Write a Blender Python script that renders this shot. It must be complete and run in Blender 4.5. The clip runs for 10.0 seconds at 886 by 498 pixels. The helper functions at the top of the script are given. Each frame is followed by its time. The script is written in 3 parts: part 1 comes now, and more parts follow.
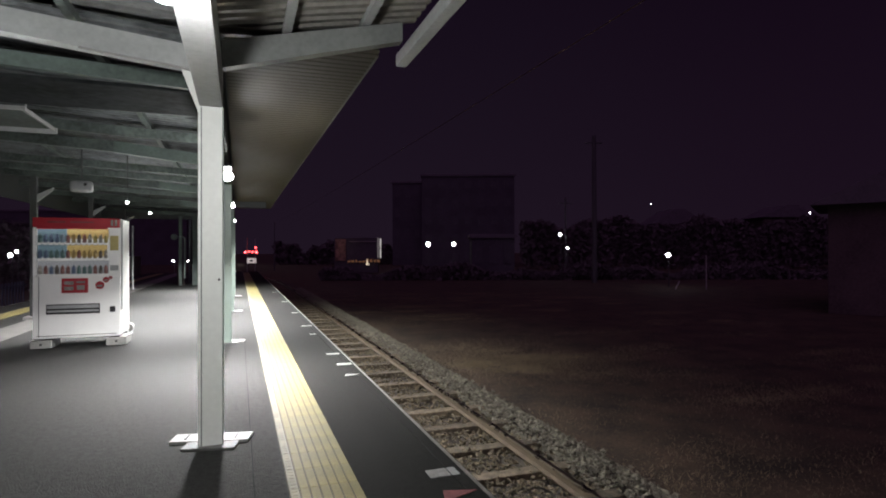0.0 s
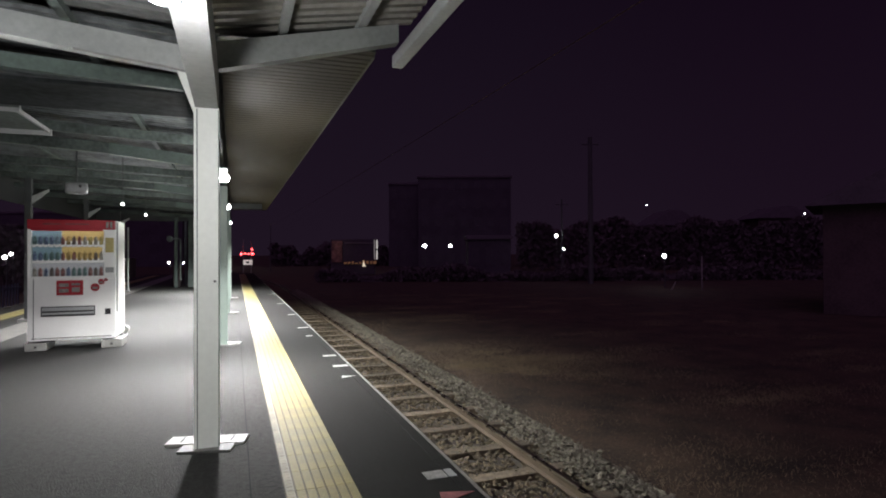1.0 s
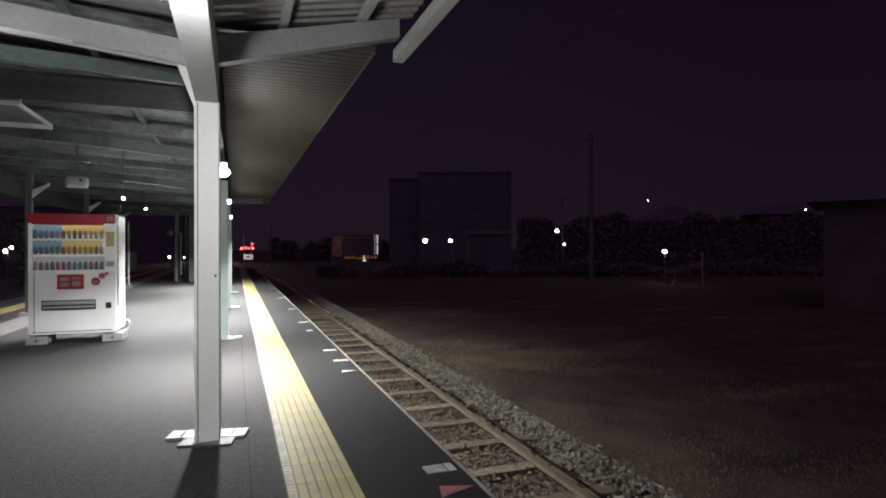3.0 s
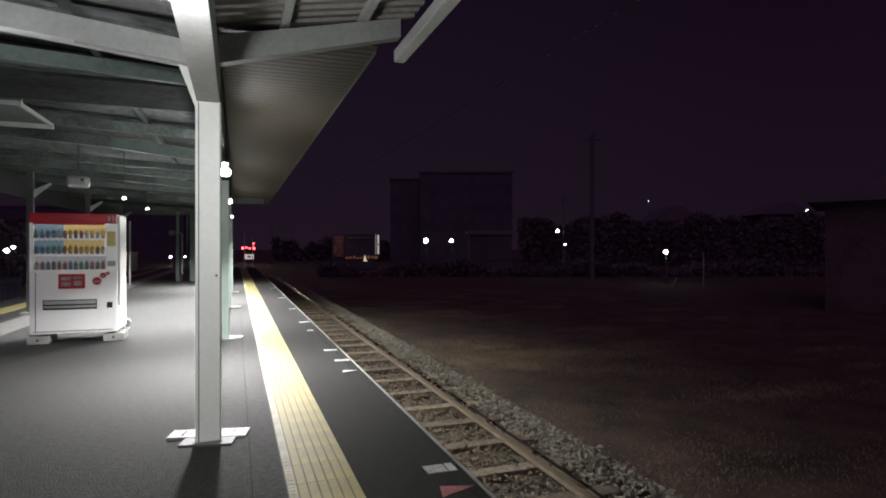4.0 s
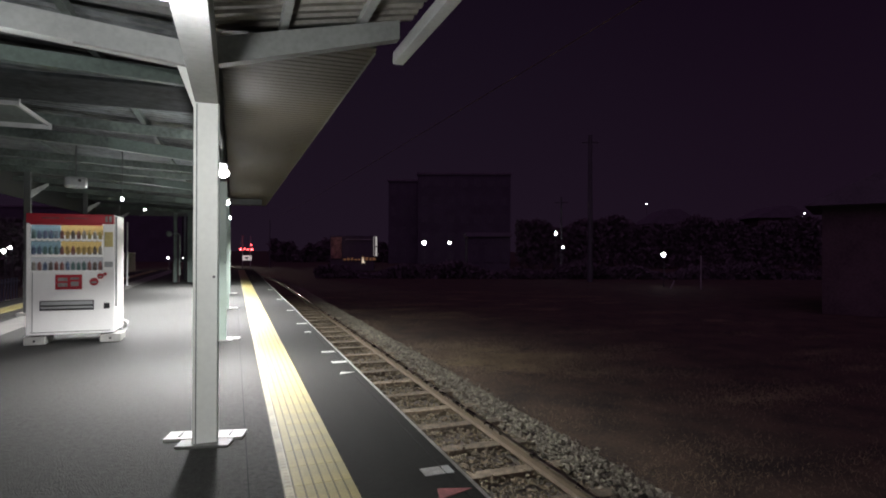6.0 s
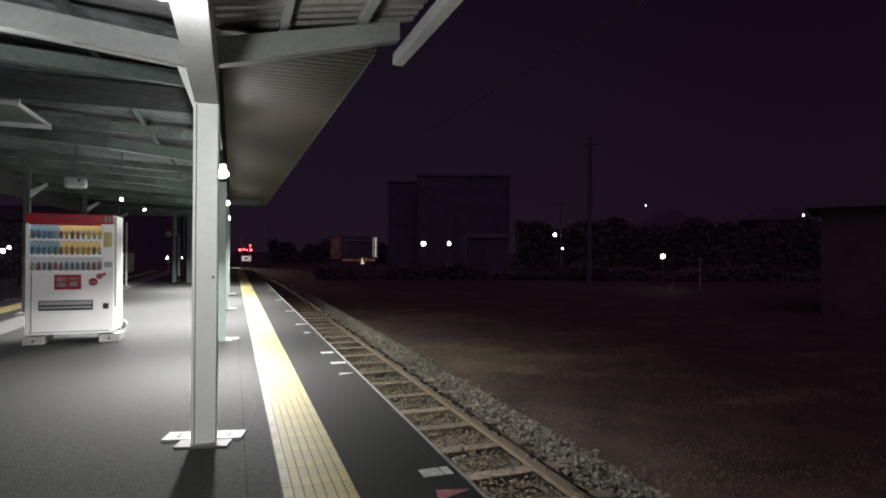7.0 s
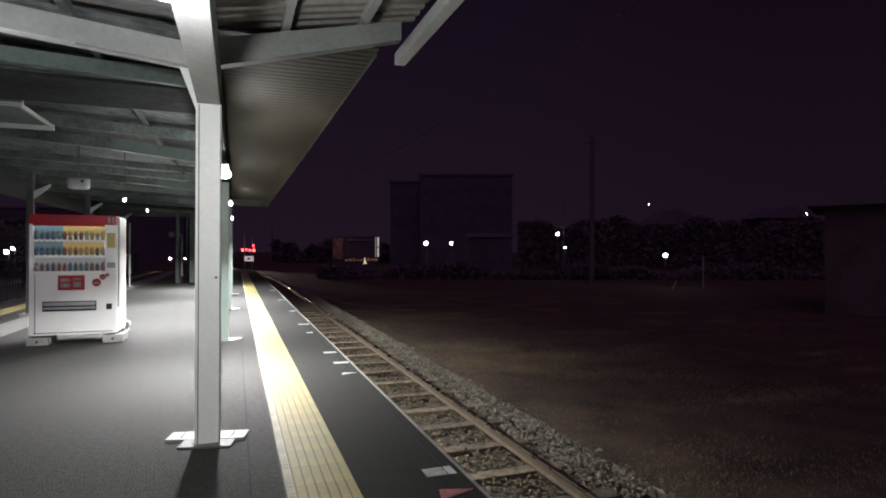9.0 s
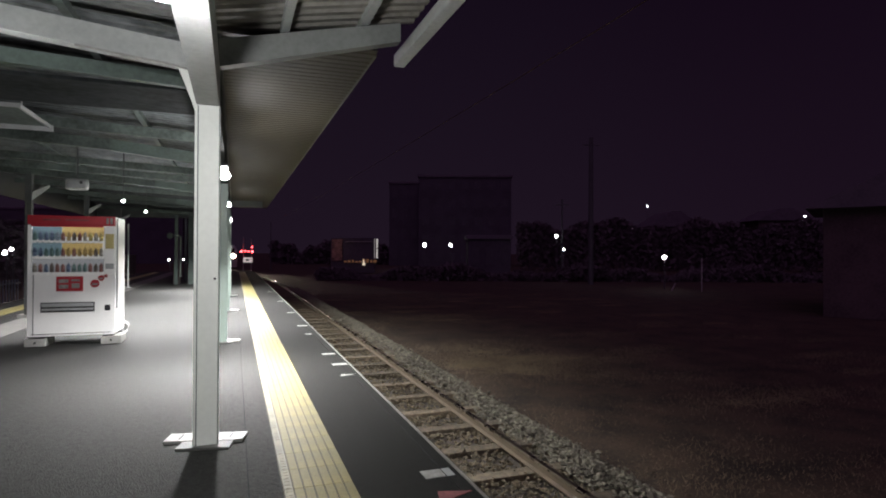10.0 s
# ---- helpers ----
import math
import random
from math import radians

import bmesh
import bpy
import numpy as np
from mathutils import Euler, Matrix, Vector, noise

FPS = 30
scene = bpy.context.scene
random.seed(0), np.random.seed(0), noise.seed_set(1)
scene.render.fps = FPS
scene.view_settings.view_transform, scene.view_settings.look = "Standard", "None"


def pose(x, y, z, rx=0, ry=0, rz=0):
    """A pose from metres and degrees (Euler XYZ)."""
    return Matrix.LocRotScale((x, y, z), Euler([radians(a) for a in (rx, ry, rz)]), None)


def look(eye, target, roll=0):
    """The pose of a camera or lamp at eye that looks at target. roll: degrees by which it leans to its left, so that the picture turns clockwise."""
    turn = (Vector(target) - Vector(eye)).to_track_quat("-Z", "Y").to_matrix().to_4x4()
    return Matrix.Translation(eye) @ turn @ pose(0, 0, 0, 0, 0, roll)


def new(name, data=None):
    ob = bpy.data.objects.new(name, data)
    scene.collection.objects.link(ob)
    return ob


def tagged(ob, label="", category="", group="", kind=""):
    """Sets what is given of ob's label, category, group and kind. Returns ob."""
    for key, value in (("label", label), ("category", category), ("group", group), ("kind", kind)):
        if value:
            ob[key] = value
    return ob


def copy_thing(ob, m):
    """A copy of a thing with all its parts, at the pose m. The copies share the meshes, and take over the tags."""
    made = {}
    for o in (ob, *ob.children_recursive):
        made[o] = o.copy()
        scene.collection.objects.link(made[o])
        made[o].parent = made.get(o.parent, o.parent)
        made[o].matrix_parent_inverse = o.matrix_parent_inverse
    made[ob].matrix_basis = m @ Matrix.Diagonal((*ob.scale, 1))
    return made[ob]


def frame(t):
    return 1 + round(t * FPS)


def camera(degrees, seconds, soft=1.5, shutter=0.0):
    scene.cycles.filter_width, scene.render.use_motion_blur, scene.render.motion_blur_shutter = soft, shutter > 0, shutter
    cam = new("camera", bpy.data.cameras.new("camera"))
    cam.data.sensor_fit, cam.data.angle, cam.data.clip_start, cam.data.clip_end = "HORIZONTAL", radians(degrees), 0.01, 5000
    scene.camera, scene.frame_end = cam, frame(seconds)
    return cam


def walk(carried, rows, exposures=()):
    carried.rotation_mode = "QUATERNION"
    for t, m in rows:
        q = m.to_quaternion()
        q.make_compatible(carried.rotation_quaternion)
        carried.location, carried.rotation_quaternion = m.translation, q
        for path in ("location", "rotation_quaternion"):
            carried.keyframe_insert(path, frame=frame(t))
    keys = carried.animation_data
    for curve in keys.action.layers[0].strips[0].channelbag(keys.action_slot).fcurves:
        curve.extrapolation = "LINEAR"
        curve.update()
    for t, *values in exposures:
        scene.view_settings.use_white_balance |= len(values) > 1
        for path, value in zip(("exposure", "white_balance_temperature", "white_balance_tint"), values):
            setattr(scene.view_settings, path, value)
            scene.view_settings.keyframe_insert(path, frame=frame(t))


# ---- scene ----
# camera: a hand-held phone that stays on one spot of the platform and sways a little
EYE = (0.0, 0.0, 1.38)
cam = camera(76.2, 10.0, soft=1.9)
HEAD, LIFT, LEAN = 20.15, 0.03, 0.10
SWAY = [
    (0, -0.270, 0.296, -0.256), (0.5, -0.154, 0.355, -0.306), (1, 0.087, 0.433, -0.360), (1.5, 0.212, 0.309, -0.187),
    (2, 0.145, 0.095, -0.268), (2.5, 0.087, -0.056, -0.226), (4, -0.047, -0.066, -0.132), (4.5, 0.0, 0.0, 0.0),
    (5, 0.008, 0.041, -0.075), (5.5, 0.071, 0.075, -0.019), (7, 0.210, 0.243, 0.241), (7.5, 0.115, 0.200, 0.160),
    (8, 0.026, 0.155, 0.119), (8.5, -0.056, 0.159, 0.149), (9, -0.032, 0.201, 0.053), (9.5, -0.013, 0.274, 0.056),
    (10, 0.077, 0.370, 0.157)]


def aim(yaw, pitch, roll):
    a, b = radians(HEAD + yaw), radians(LIFT + pitch)
    target = (EYE[0] + 10 * math.sin(a) * math.cos(b), EYE[1] + 10 * math.cos(a) * math.cos(b), EYE[2] + 10 * math.sin(b))
    return look(EYE, target, roll + LEAN)


walk(cam, [(t, aim(a, b, c)) for t, a, b, c in SWAY])

# ---- night sky and lamps ----
world = bpy.data.worlds.new("night")
scene.world = world
world.use_nodes = True
wn, wl = world.node_tree.nodes, world.node_tree.links
wtc = wn.new("ShaderNodeTexCoord")
wsep = wn.new("ShaderNodeSeparateXYZ")
wramp = wn.new("ShaderNodeValToRGB")
wl.new(wtc.outputs["Generated"], wsep.inputs[0])
wl.new(wsep.outputs["Z"], wramp.inputs[0])
wramp.color_ramp.elements[0].position, wramp.color_ramp.elements[0].color = 0.0, (0.0114, 0.0056, 0.0126, 1)
wramp.color_ramp.elements[1].position, wramp.color_ramp.elements[1].color = 0.45, (0.0060, 0.0026, 0.0076, 1)
wglow = wn.new("ShaderNodeMapRange")
wglow.interpolation_type = "SMOOTHSTEP"
wglow.inputs["From Min"].default_value, wglow.inputs["From Max"].default_value = 0.55, 1.0
wglow.inputs["To Max"].default_value = 1.0
wl.new(wsep.outputs["Y"], wglow.inputs[0])
wmix = wn.new("ShaderNodeMix")
wmix.data_type, wmix.blend_type = "RGBA", "ADD"
wl.new(wglow.outputs[0], wmix.inputs["Factor"])
wl.new(wramp.outputs[0], wmix.inputs["A"])
wmix.inputs["B"].default_value = (0.0013, 0.0016, 0.0022, 1)
wl.new(wmix.outputs["Result"], wn["Background"].inputs[0])
wn["Background"].inputs[1].default_value = 1.0
scene.view_settings.exposure = 0.0

# place, watts downwards, spread of that beam, watts all round
LAMPS = [((-0.24, 2.17, 2.31), 12, 180, 104), ((-0.12, 7.03, 2.27), 410, 134, 88), ((-0.125, 11.91, 2.31), 480, 144, 28), ((-0.13, 16.79, 2.27), 620, 152, 28),
         # unseen lamps added: y 4.2 for the drinks machine, y 21.6 far floor
         ((-1.98, 4.2, 2.33), 3, 180, 33), ((-1.87, 11.4, 2.28), 200, 148, 24), ((-1.98, 15.0, 2.33), 420, 156, 28), ((-1.04, 21.6, 2.40), 620, 150, 16), ((-0.20, -2.9, 2.27), 16, 180, 18)]
LAMP_WHITE = (1.0, 0.985, 0.985)


def canopy_light(place, down, spread, around):
    """A lamp below its holder: a wide beam downwards and some light all round."""
    x, y, z = place
    data = bpy.data.lights.new("canopy_light", "AREA")
    data.shape, data.size, data.size_y, data.energy, data.color = "RECTANGLE", 0.14, 0.35, down, LAMP_WHITE
    data.spread = radians(spread)
    new("canopy_light", data).matrix_world = pose(x, y, z - 0.075)
    data = bpy.data.lights.new("canopy_light", "POINT")
    data.shadow_soft_size, data.energy, data.color = 0.04, around, LAMP_WHITE
    new("canopy_light", data).matrix_world = pose(x, y, z - 0.13)


for row in LAMPS:
    canopy_light(*row)
# added purplish fill that stands in for the weak glow of the clouded sky
night_fill = bpy.data.lights.new("night_fill", "SUN")
night_fill.energy, night_fill.angle, night_fill.color = 0.32, radians(70), (0.96, 0.47, 1.05)
new("night_fill", night_fill).matrix_world = look((-20, -30, 40), (0, 0, 0))


# ---- materials ----
def mat(name, color, rough=0.6, metal=0.0, vary=0.25, scale=6.0, fine=60.0, bump=0.15, stain=None, spec=0.5, each=""):
    m = bpy.data.materials.new(name)
    m.use_nodes = True
    n, l = m.node_tree.nodes, m.node_tree.links
    b = n["Principled BSDF"]
    tc = n.new("ShaderNodeTexCoord")
    big, small = n.new("ShaderNodeTexNoise"), n.new("ShaderNodeTexNoise")
    big.inputs["Scale"].default_value, big.inputs["Detail"].default_value = scale, 6
    small.inputs["Scale"].default_value, small.inputs["Detail"].default_value = fine, 4
    for t in (big, small):
        l.new(tc.outputs["Object"], t.inputs["Vector"])
    add = n.new("ShaderNodeMath")
    add.operation = "MULTIPLY_ADD"
    l.new(big.outputs["Fac"], add.inputs[0])
    add.inputs[1].default_value = 0.6
    half = n.new("ShaderNodeMath")
    half.operation = "MULTIPLY"
    l.new(small.outputs["Fac"], half.inputs[0])
    half.inputs[1].default_value = 0.4
    l.new(half.outputs[0], add.inputs[2])
    ramp = n.new("ShaderNodeValToRGB")
    e = ramp.color_ramp.elements
    dark = stain if stain else tuple(c * (1 - vary) for c in color)
    e[0].position, e[0].color = 0.33, (*dark, 1)
    e[1].position, e[1].color = 0.62, (*[min(1, c * (1 + vary * 0.6)) for c in color], 1)
    l.new(add.outputs[0], ramp.inputs[0])
    if each:
        # every piece a little lighter or darker than the next
        src = n.new("ShaderNodeObjectInfo" if each == "object" else "ShaderNodeNewGeometry")
        shade = n.new("ShaderNodeMapRange")
        shade.inputs["To Min"].default_value, shade.inputs["To Max"].default_value = 0.6, 1.35
        l.new(src.outputs["Random" if each == "object" else "Random Per Island"], shade.inputs[0])
        mul = n.new("ShaderNodeVectorMath")
        mul.operation = "SCALE"
        l.new(ramp.outputs[0], mul.inputs[0])
        l.new(shade.outputs[0], mul.inputs["Scale"])
        l.new(mul.outputs[0], b.inputs["Base Color"])
    else:
        l.new(ramp.outputs[0], b.inputs["Base Color"])
    b.inputs["Metallic"].default_value = metal
    b.inputs["Specular IOR Level"].default_value = spec
    mr = n.new("ShaderNodeMapRange")
    mr.inputs["To Min"].default_value, mr.inputs["To Max"].default_value = max(0.03, rough - 0.12), min(1, rough + 0.12)
    l.new(big.outputs["Fac"], mr.inputs[0])
    l.new(mr.outputs[0], b.inputs["Roughness"])
    if bump:
        bp = n.new("ShaderNodeBump")
        bp.inputs["Strength"].default_value, bp.inputs["Distance"].default_value = bump, 0.01
        l.new(small.outputs["Fac"], bp.inputs["Height"])
        l.new(bp.outputs[0], b.inputs["Normal"])
    return m


def glow(name, color, strength):
    m = bpy.data.materials.new(name)
    m.use_nodes = True
    b = m.node_tree.nodes["Principled BSDF"]
    b.inputs["Base Color"].default_value = (*[c * 0.5 for c in color], 1)
    b.inputs["Emission Color"].default_value = (*color, 1)
    b.inputs["Emission Strength"].default_value = strength
    return m


def clear(name, tint=(1, 1, 1), rough=0.02):
    m = bpy.data.materials.new(name)
    m.use_nodes = True
    n, l = m.node_tree.nodes, m.node_tree.links
    mix, gl, tr, fr = n.new("ShaderNodeMixShader"), n.new("ShaderNodeBsdfGlossy"), n.new("ShaderNodeBsdfTransparent"), n.new("ShaderNodeFresnel")
    gl.inputs["Roughness"].default_value = rough
    tr.inputs[0].default_value = (*tint, 1)
    fr.inputs[0].default_value = 1.5
    l.new(fr.outputs[0], mix.inputs[0])
    l.new(tr.outputs[0], mix.inputs[1])
    l.new(gl.outputs[0], mix.inputs[2])
    l.new(mix.outputs[0], n["Material Output"].inputs[0])
    return m


M_ASPH = mat("platform_asphalt", (0.0255, 0.0260, 0.0245), 0.85, 0, 0.85, 24.0, 75, 1.0, spec=0.25)
M_ASPHD = mat("edge_asphalt", (0.0112, 0.0112, 0.0105), 0.85, 0, 0.6, 24.0, 90, 0.4, spec=0.15)
M_CONC = mat("concrete", (0.26, 0.25, 0.23), 0.85, 0, 0.35, 2.2, 50, 0.4)
M_STRIP = mat("worn_concrete", (0.11, 0.108, 0.10), 0.85, 0, 0.35, 4, 60, 0.4)
M_EDGE = mat("edge_paint", (0.15, 0.142, 0.128), 0.7, 0, 0.35, 5, 60, 0.2)
M_YEL = mat("tactile_yellow", (0.185, 0.158, 0.056), 0.6, 0, 0.35, 2.2, 70, 0.2)
M_YELP = mat("tactile_pale_edge", (0.21, 0.195, 0.125), 0.6, 0, 0.35, 6.0, 70, 0.2)
M_GROOVE = mat("tactile_groove_dirt", (0.055, 0.043, 0.018), 0.65, 0, 0.3, 3.0, 70, 0.2)
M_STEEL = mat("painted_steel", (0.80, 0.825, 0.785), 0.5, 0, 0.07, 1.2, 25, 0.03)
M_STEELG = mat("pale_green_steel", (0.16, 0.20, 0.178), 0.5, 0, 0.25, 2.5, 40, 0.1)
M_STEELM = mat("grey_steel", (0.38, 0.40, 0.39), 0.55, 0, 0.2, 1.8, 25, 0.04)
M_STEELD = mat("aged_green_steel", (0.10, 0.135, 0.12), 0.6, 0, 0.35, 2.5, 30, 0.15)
M_DARKST = mat("dark_steel", (0.06, 0.065, 0.065), 0.6, 0, 0.3, 3, 40, 0.1)
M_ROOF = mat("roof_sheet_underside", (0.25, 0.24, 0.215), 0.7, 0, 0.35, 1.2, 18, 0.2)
M_ROOFN = mat("roof_sheet_lit", (0.165, 0.17, 0.168), 0.7, 0, 0.4, 1.1, 12, 0.2)
M_ARM = mat("dimmed_arm_paint", (0.20, 0.212, 0.205), 0.55, 0, 0.25, 2.2, 25, 0.06)
M_BEAMD = mat("dimmed_beam", (0.07, 0.078, 0.072), 0.95, 0, 0.4, 2, 20, 0.1, spec=0.03)
M_JOIST = mat("dim_sooty_green", (0.068, 0.086, 0.078), 0.7, 0, 0.7, 2.0, 20, 0.15)
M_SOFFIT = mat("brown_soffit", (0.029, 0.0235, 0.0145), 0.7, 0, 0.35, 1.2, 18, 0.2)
M_ROOFL = mat("roof_sheet_shaded_dirty", (0.088, 0.098, 0.102), 0.75, 0, 0.85, 1.6, 9, 0.3)
M_PLATE = mat("white_base_paint", (0.28, 0.28, 0.265), 0.55, 0, 0.25, 9, 60, 0.1)
M_WORNP = mat("worn_plate_paint", (0.11, 0.11, 0.105), 0.6, 0, 0.3, 9, 60, 0.1)
M_RAIL = mat("rail_rust", (0.092, 0.070, 0.046), 0.55, 0.3, 0.35, 5, 60, 0.2)
M_RAILTOP = mat("rail_tread", (0.18, 0.15, 0.115), 0.28, 1.0, 0.2, 4, 50, 0.03)
M_SLEEP = mat("timber_sleeper", (0.088, 0.070, 0.045), 0.9, 0, 0.85, 9, 40, 1.0, each="object")
M_BALL = mat("ballast_stone", (0.086, 0.070, 0.043), 0.9, 0, 0.5, 9, 80, 0.4, each="island")
M_PALEB = mat("shoulder_stone", (0.128, 0.119, 0.088), 0.9, 0, 0.5, 9, 80, 0.4, each="island")
M_BED = mat("ballast_bed", (0.042, 0.033, 0.024), 0.95, 0, 0.5, 12, 60, 0.8)
M_SOIL = mat("field_soil", (0.054, 0.0362, 0.0215), 0.95, 0, 0.85, 1.1, 22, 1.0)
M_GRASS = mat("dry_grass", (0.078, 0.060, 0.035), 0.9, 0, 0.45, 1.0, 8, 0.0)
M_STRAW = mat("pale_straw", (0.185, 0.148, 0.090), 0.9, 0, 0.4, 1.0, 8, 0.0)
M_WHITE = mat("white_enamel", (0.84, 0.84, 0.825), 0.32, 0, 0.07, 3, 50, 0.02)
M_RED = mat("red_panel", (0.36, 0.022, 0.035), 0.35, 0, 0.15, 4, 40, 0.02)
M_BLOTCH = mat("blotchy_dark_board", (0.018, 0.02, 0.021), 0.9, 0, 0.75, 2.0, 12, 0.2, spec=0.05)
M_BLACK = mat("black_plastic", (0.02, 0.02, 0.022), 0.4, 0, 0.2, 6, 40, 0.05)
M_GREY = mat("grey_plastic", (0.32, 0.33, 0.33), 0.45, 0, 0.15, 6, 40, 0.05)
M_PINK = mat("worn_red_paint", (0.19, 0.062, 0.065), 0.75, 0, 0.55, 18, 80, 0.1)
M_MARK = mat("white_floor_paint", (0.23, 0.23, 0.22), 0.7, 0, 0.4, 20, 90, 0.1)
M_BLDG = mat("night_render_wall", (0.060, 0.056, 0.068), 0.9, 0, 0.3, 0.3, 3, 0.2)
M_DARKW = mat("timber_wall", (0.075, 0.056, 0.056), 0.9, 0, 0.4, 1, 8, 0.2)
M_TILE = mat("roof_tile", (0.10, 0.09, 0.105), 0.8, 0, 0.3, 1, 8, 0.2)
M_LEAF = mat("hedge_leaf", (0.10, 0.085, 0.092), 0.9, 0, 0.25, 1, 6, 0.0)
M_TRAIN = mat("train_body", (0.5, 0.48, 0.45), 0.4, 0.2, 0.15, 1, 20, 0.05)
M_GLASSD = mat("dark_glass", (0.015, 0.018, 0.02), 0.08, 0, 0.1, 2, 20, 0.0)
G_LAMP = glow("lamp_glow", (0.95, 1.0, 0.97), 30)
G_FAR = glow("street_lamp_glow", (0.95, 1.0, 1.0), 30)
G_RED = glow("red_lamp_glow", (1.0, 0.07, 0.08), 11)
G_HEAD = glow("headlight_glow", (1.0, 0.84, 0.68), 1300)
G_VM = glow("display_light", (1.0, 1.0, 0.98), 0.34)
G_TUBE = glow("display_tube", (0.95, 0.98, 1.0), 6)
G_WARM = glow("warm_crate_glow", (1.0, 0.55, 0.22), 0.06)
M_WINDOW = mat("curtained_window", (0.048, 0.045, 0.056), 0.5, 0, 0.3, 1, 6, 0.0)
CLEAR = clear("clear_pane")


# ---- mesh helpers ----
def box(bm, x, y, z, sx, sy, sz, bevel=0.0, turn=None):
    r = bmesh.ops.create_cube(bm, size=1.0, matrix=Matrix.Translation((x, y, z)) @ (turn or Matrix()) @ Matrix.Diagonal((sx, sy, sz, 1)))
    if bevel:
        edges = list({e for v in r["verts"] for e in v.link_edges})
        bmesh.ops.bevel(bm, geom=edges, offset=bevel, segments=2, affect="EDGES", profile=0.6)
    return bm


def rod(bm, a, b, r, seg=12, r2=None):
    a, b = Vector(a), Vector(b)
    d = b - a
    m = Matrix.Translation((a + b) / 2) @ d.to_track_quat("Z", "Y").to_matrix().to_4x4()
    bmesh.ops.create_cone(bm, cap_ends=True, segments=seg, radius1=r, radius2=r if r2 is None else r2, depth=d.length, matrix=m)
    return bm


def beam(bm, a, b, w, h, h2=None):
    """A bar from a to b (centres of its top edge line), w wide, h deep at a and h2 at b."""
    a, b = Vector(a), Vector(b)
    side = (b - a).cross(Vector((0, 0, 1))).normalized() * (w / 2)
    h2 = h if h2 is None else h2
    vs = [bm.verts.new(p) for p in (a - side, a + side, a + side - Vector((0, 0, h)), a - side - Vector((0, 0, h)),
                                    b - side, b + side, b + side - Vector((0, 0, h2)), b - side - Vector((0, 0, h2)))]
    for f in ((0, 1, 2, 3), (7, 6, 5, 4), (0, 4, 5, 1), (1, 5, 6, 2), (2, 6, 7, 3), (3, 7, 4, 0)):
        bm.faces.new([vs[i] for i in f])
    return bm


def prism(bm, poly, depth, m=None):
    """Polygon in x, z pulled along +y by depth."""
    lo = [bm.verts.new((x, 0, z)) for x, z in poly]
    hi = [bm.verts.new((x, depth, z)) for x, z in poly]
    bm.faces.new(lo)
    bm.faces.new(hi[::-1])
    for i in range(len(poly)):
        j = (i + 1) % len(poly)
        bm.faces.new((lo[j], lo[i], hi[i], hi[j]))
    if m is not None:
        bmesh.ops.transform(bm, matrix=m, verts=lo + hi)
    return bm


def mesh_of(name, bm, material, smooth=False):
    bmesh.ops.recalc_face_normals(bm, faces=bm.faces)
    me = bpy.data.meshes.new(name)
    bm.to_mesh(me)
    bm.free()
    me.materials.append(material)
    if smooth:
        for p in me.polygons:
            p.use_smooth = True
    return me


def part(name, bm, material, parent, label="", smooth=False):
    ob = new(name, mesh_of(name, bm, material, smooth))
    ob.parent = parent
    return tagged(ob, label)


def thing(name, label, category, group="", kind="", m=None):
    ob = new(name)
    ob.empty_display_size = 0.2
    if m is not None:
        ob.matrix_world = m
    return tagged(ob, label, category, group, kind)


def solid(name, bm, material, label, category, group="", kind="", smooth=False):
    return tagged(new(name, mesh_of(name, bm, material, smooth)), label, category, group, kind)


B = bmesh.new
RAIL_Z = -1.10
TRACK_X = 2.90
EDGE_X = 1.36
LEFT_X = -5.75

# ---- ground and platform ----
bm = B()
for (x0, x1, y0, y1, nx, ny) in ((-600, 900, -300, 1500, 30, 30),):
    bmesh.ops.create_grid(bm, x_segments=nx, y_segments=ny, size=0.5, matrix=Matrix.Translation(((x0 + x1) / 2, (y0 + y1) / 2, -1.62)) @ Matrix.Diagonal((x1 - x0, y1 - y0, 1, 1)))
solid("ground", bm, M_SOIL, "dark bare soil and dry grass field beside the railway", "ground", kind="structure")

bm = B()
box(bm, (EDGE_X + LEFT_X) / 2, 19.0, -0.81, EDGE_X - LEFT_X - 0.12, 50.0, 1.62)
platform = solid("platform", bm, M_ASPH, "dark asphalt station platform lit by canopy lamps", "platform", kind="structure")
for x, s in ((EDGE_X - 0.06, 1), (LEFT_X + 0.06, -1)):
    bm = B()
    box(bm, x, 19.0, -0.09, 0.118, 50.0, 0.19, 0.008)
    part("edge_coping", bm, M_ASPHD, platform)
    bm = B()
    box(bm, x + s * 0.035, 19.0, 0.008, 0.022, 50.0, 0.004)
    part("edge_line", bm, M_EDGE, platform, "thin white edge line")


bm = B()
box(bm, 0.955, 19.0, 0.002, 0.565, 50.0, 0.004)
part("edge_asphalt", bm, M_ASPHD, platform, "newer darker asphalt strip")


bm = B()
box(bm, 0.085, 19.0, 0.001, 0.006, 50.0, 0.002)
part("joint", bm, M_BLOTCH, platform, "dark asphalt joint")


def tactile_mesh():
    bm = B()
    box(bm, 0, 0, 0.006, 0.40, 0.296, 0.012, 0.002)
    for i in range(7):
        box(bm, -0.1715 + i * 0.0571, 0, 0.0165, 0.047, 0.2955, 0.009, 0.0)
    for i in range(6):
        box(bm, -0.1715, -0.123 + i * 0.0493, 0.0222, 0.030, 0.030, 0.0035, 0.0)
    return bm


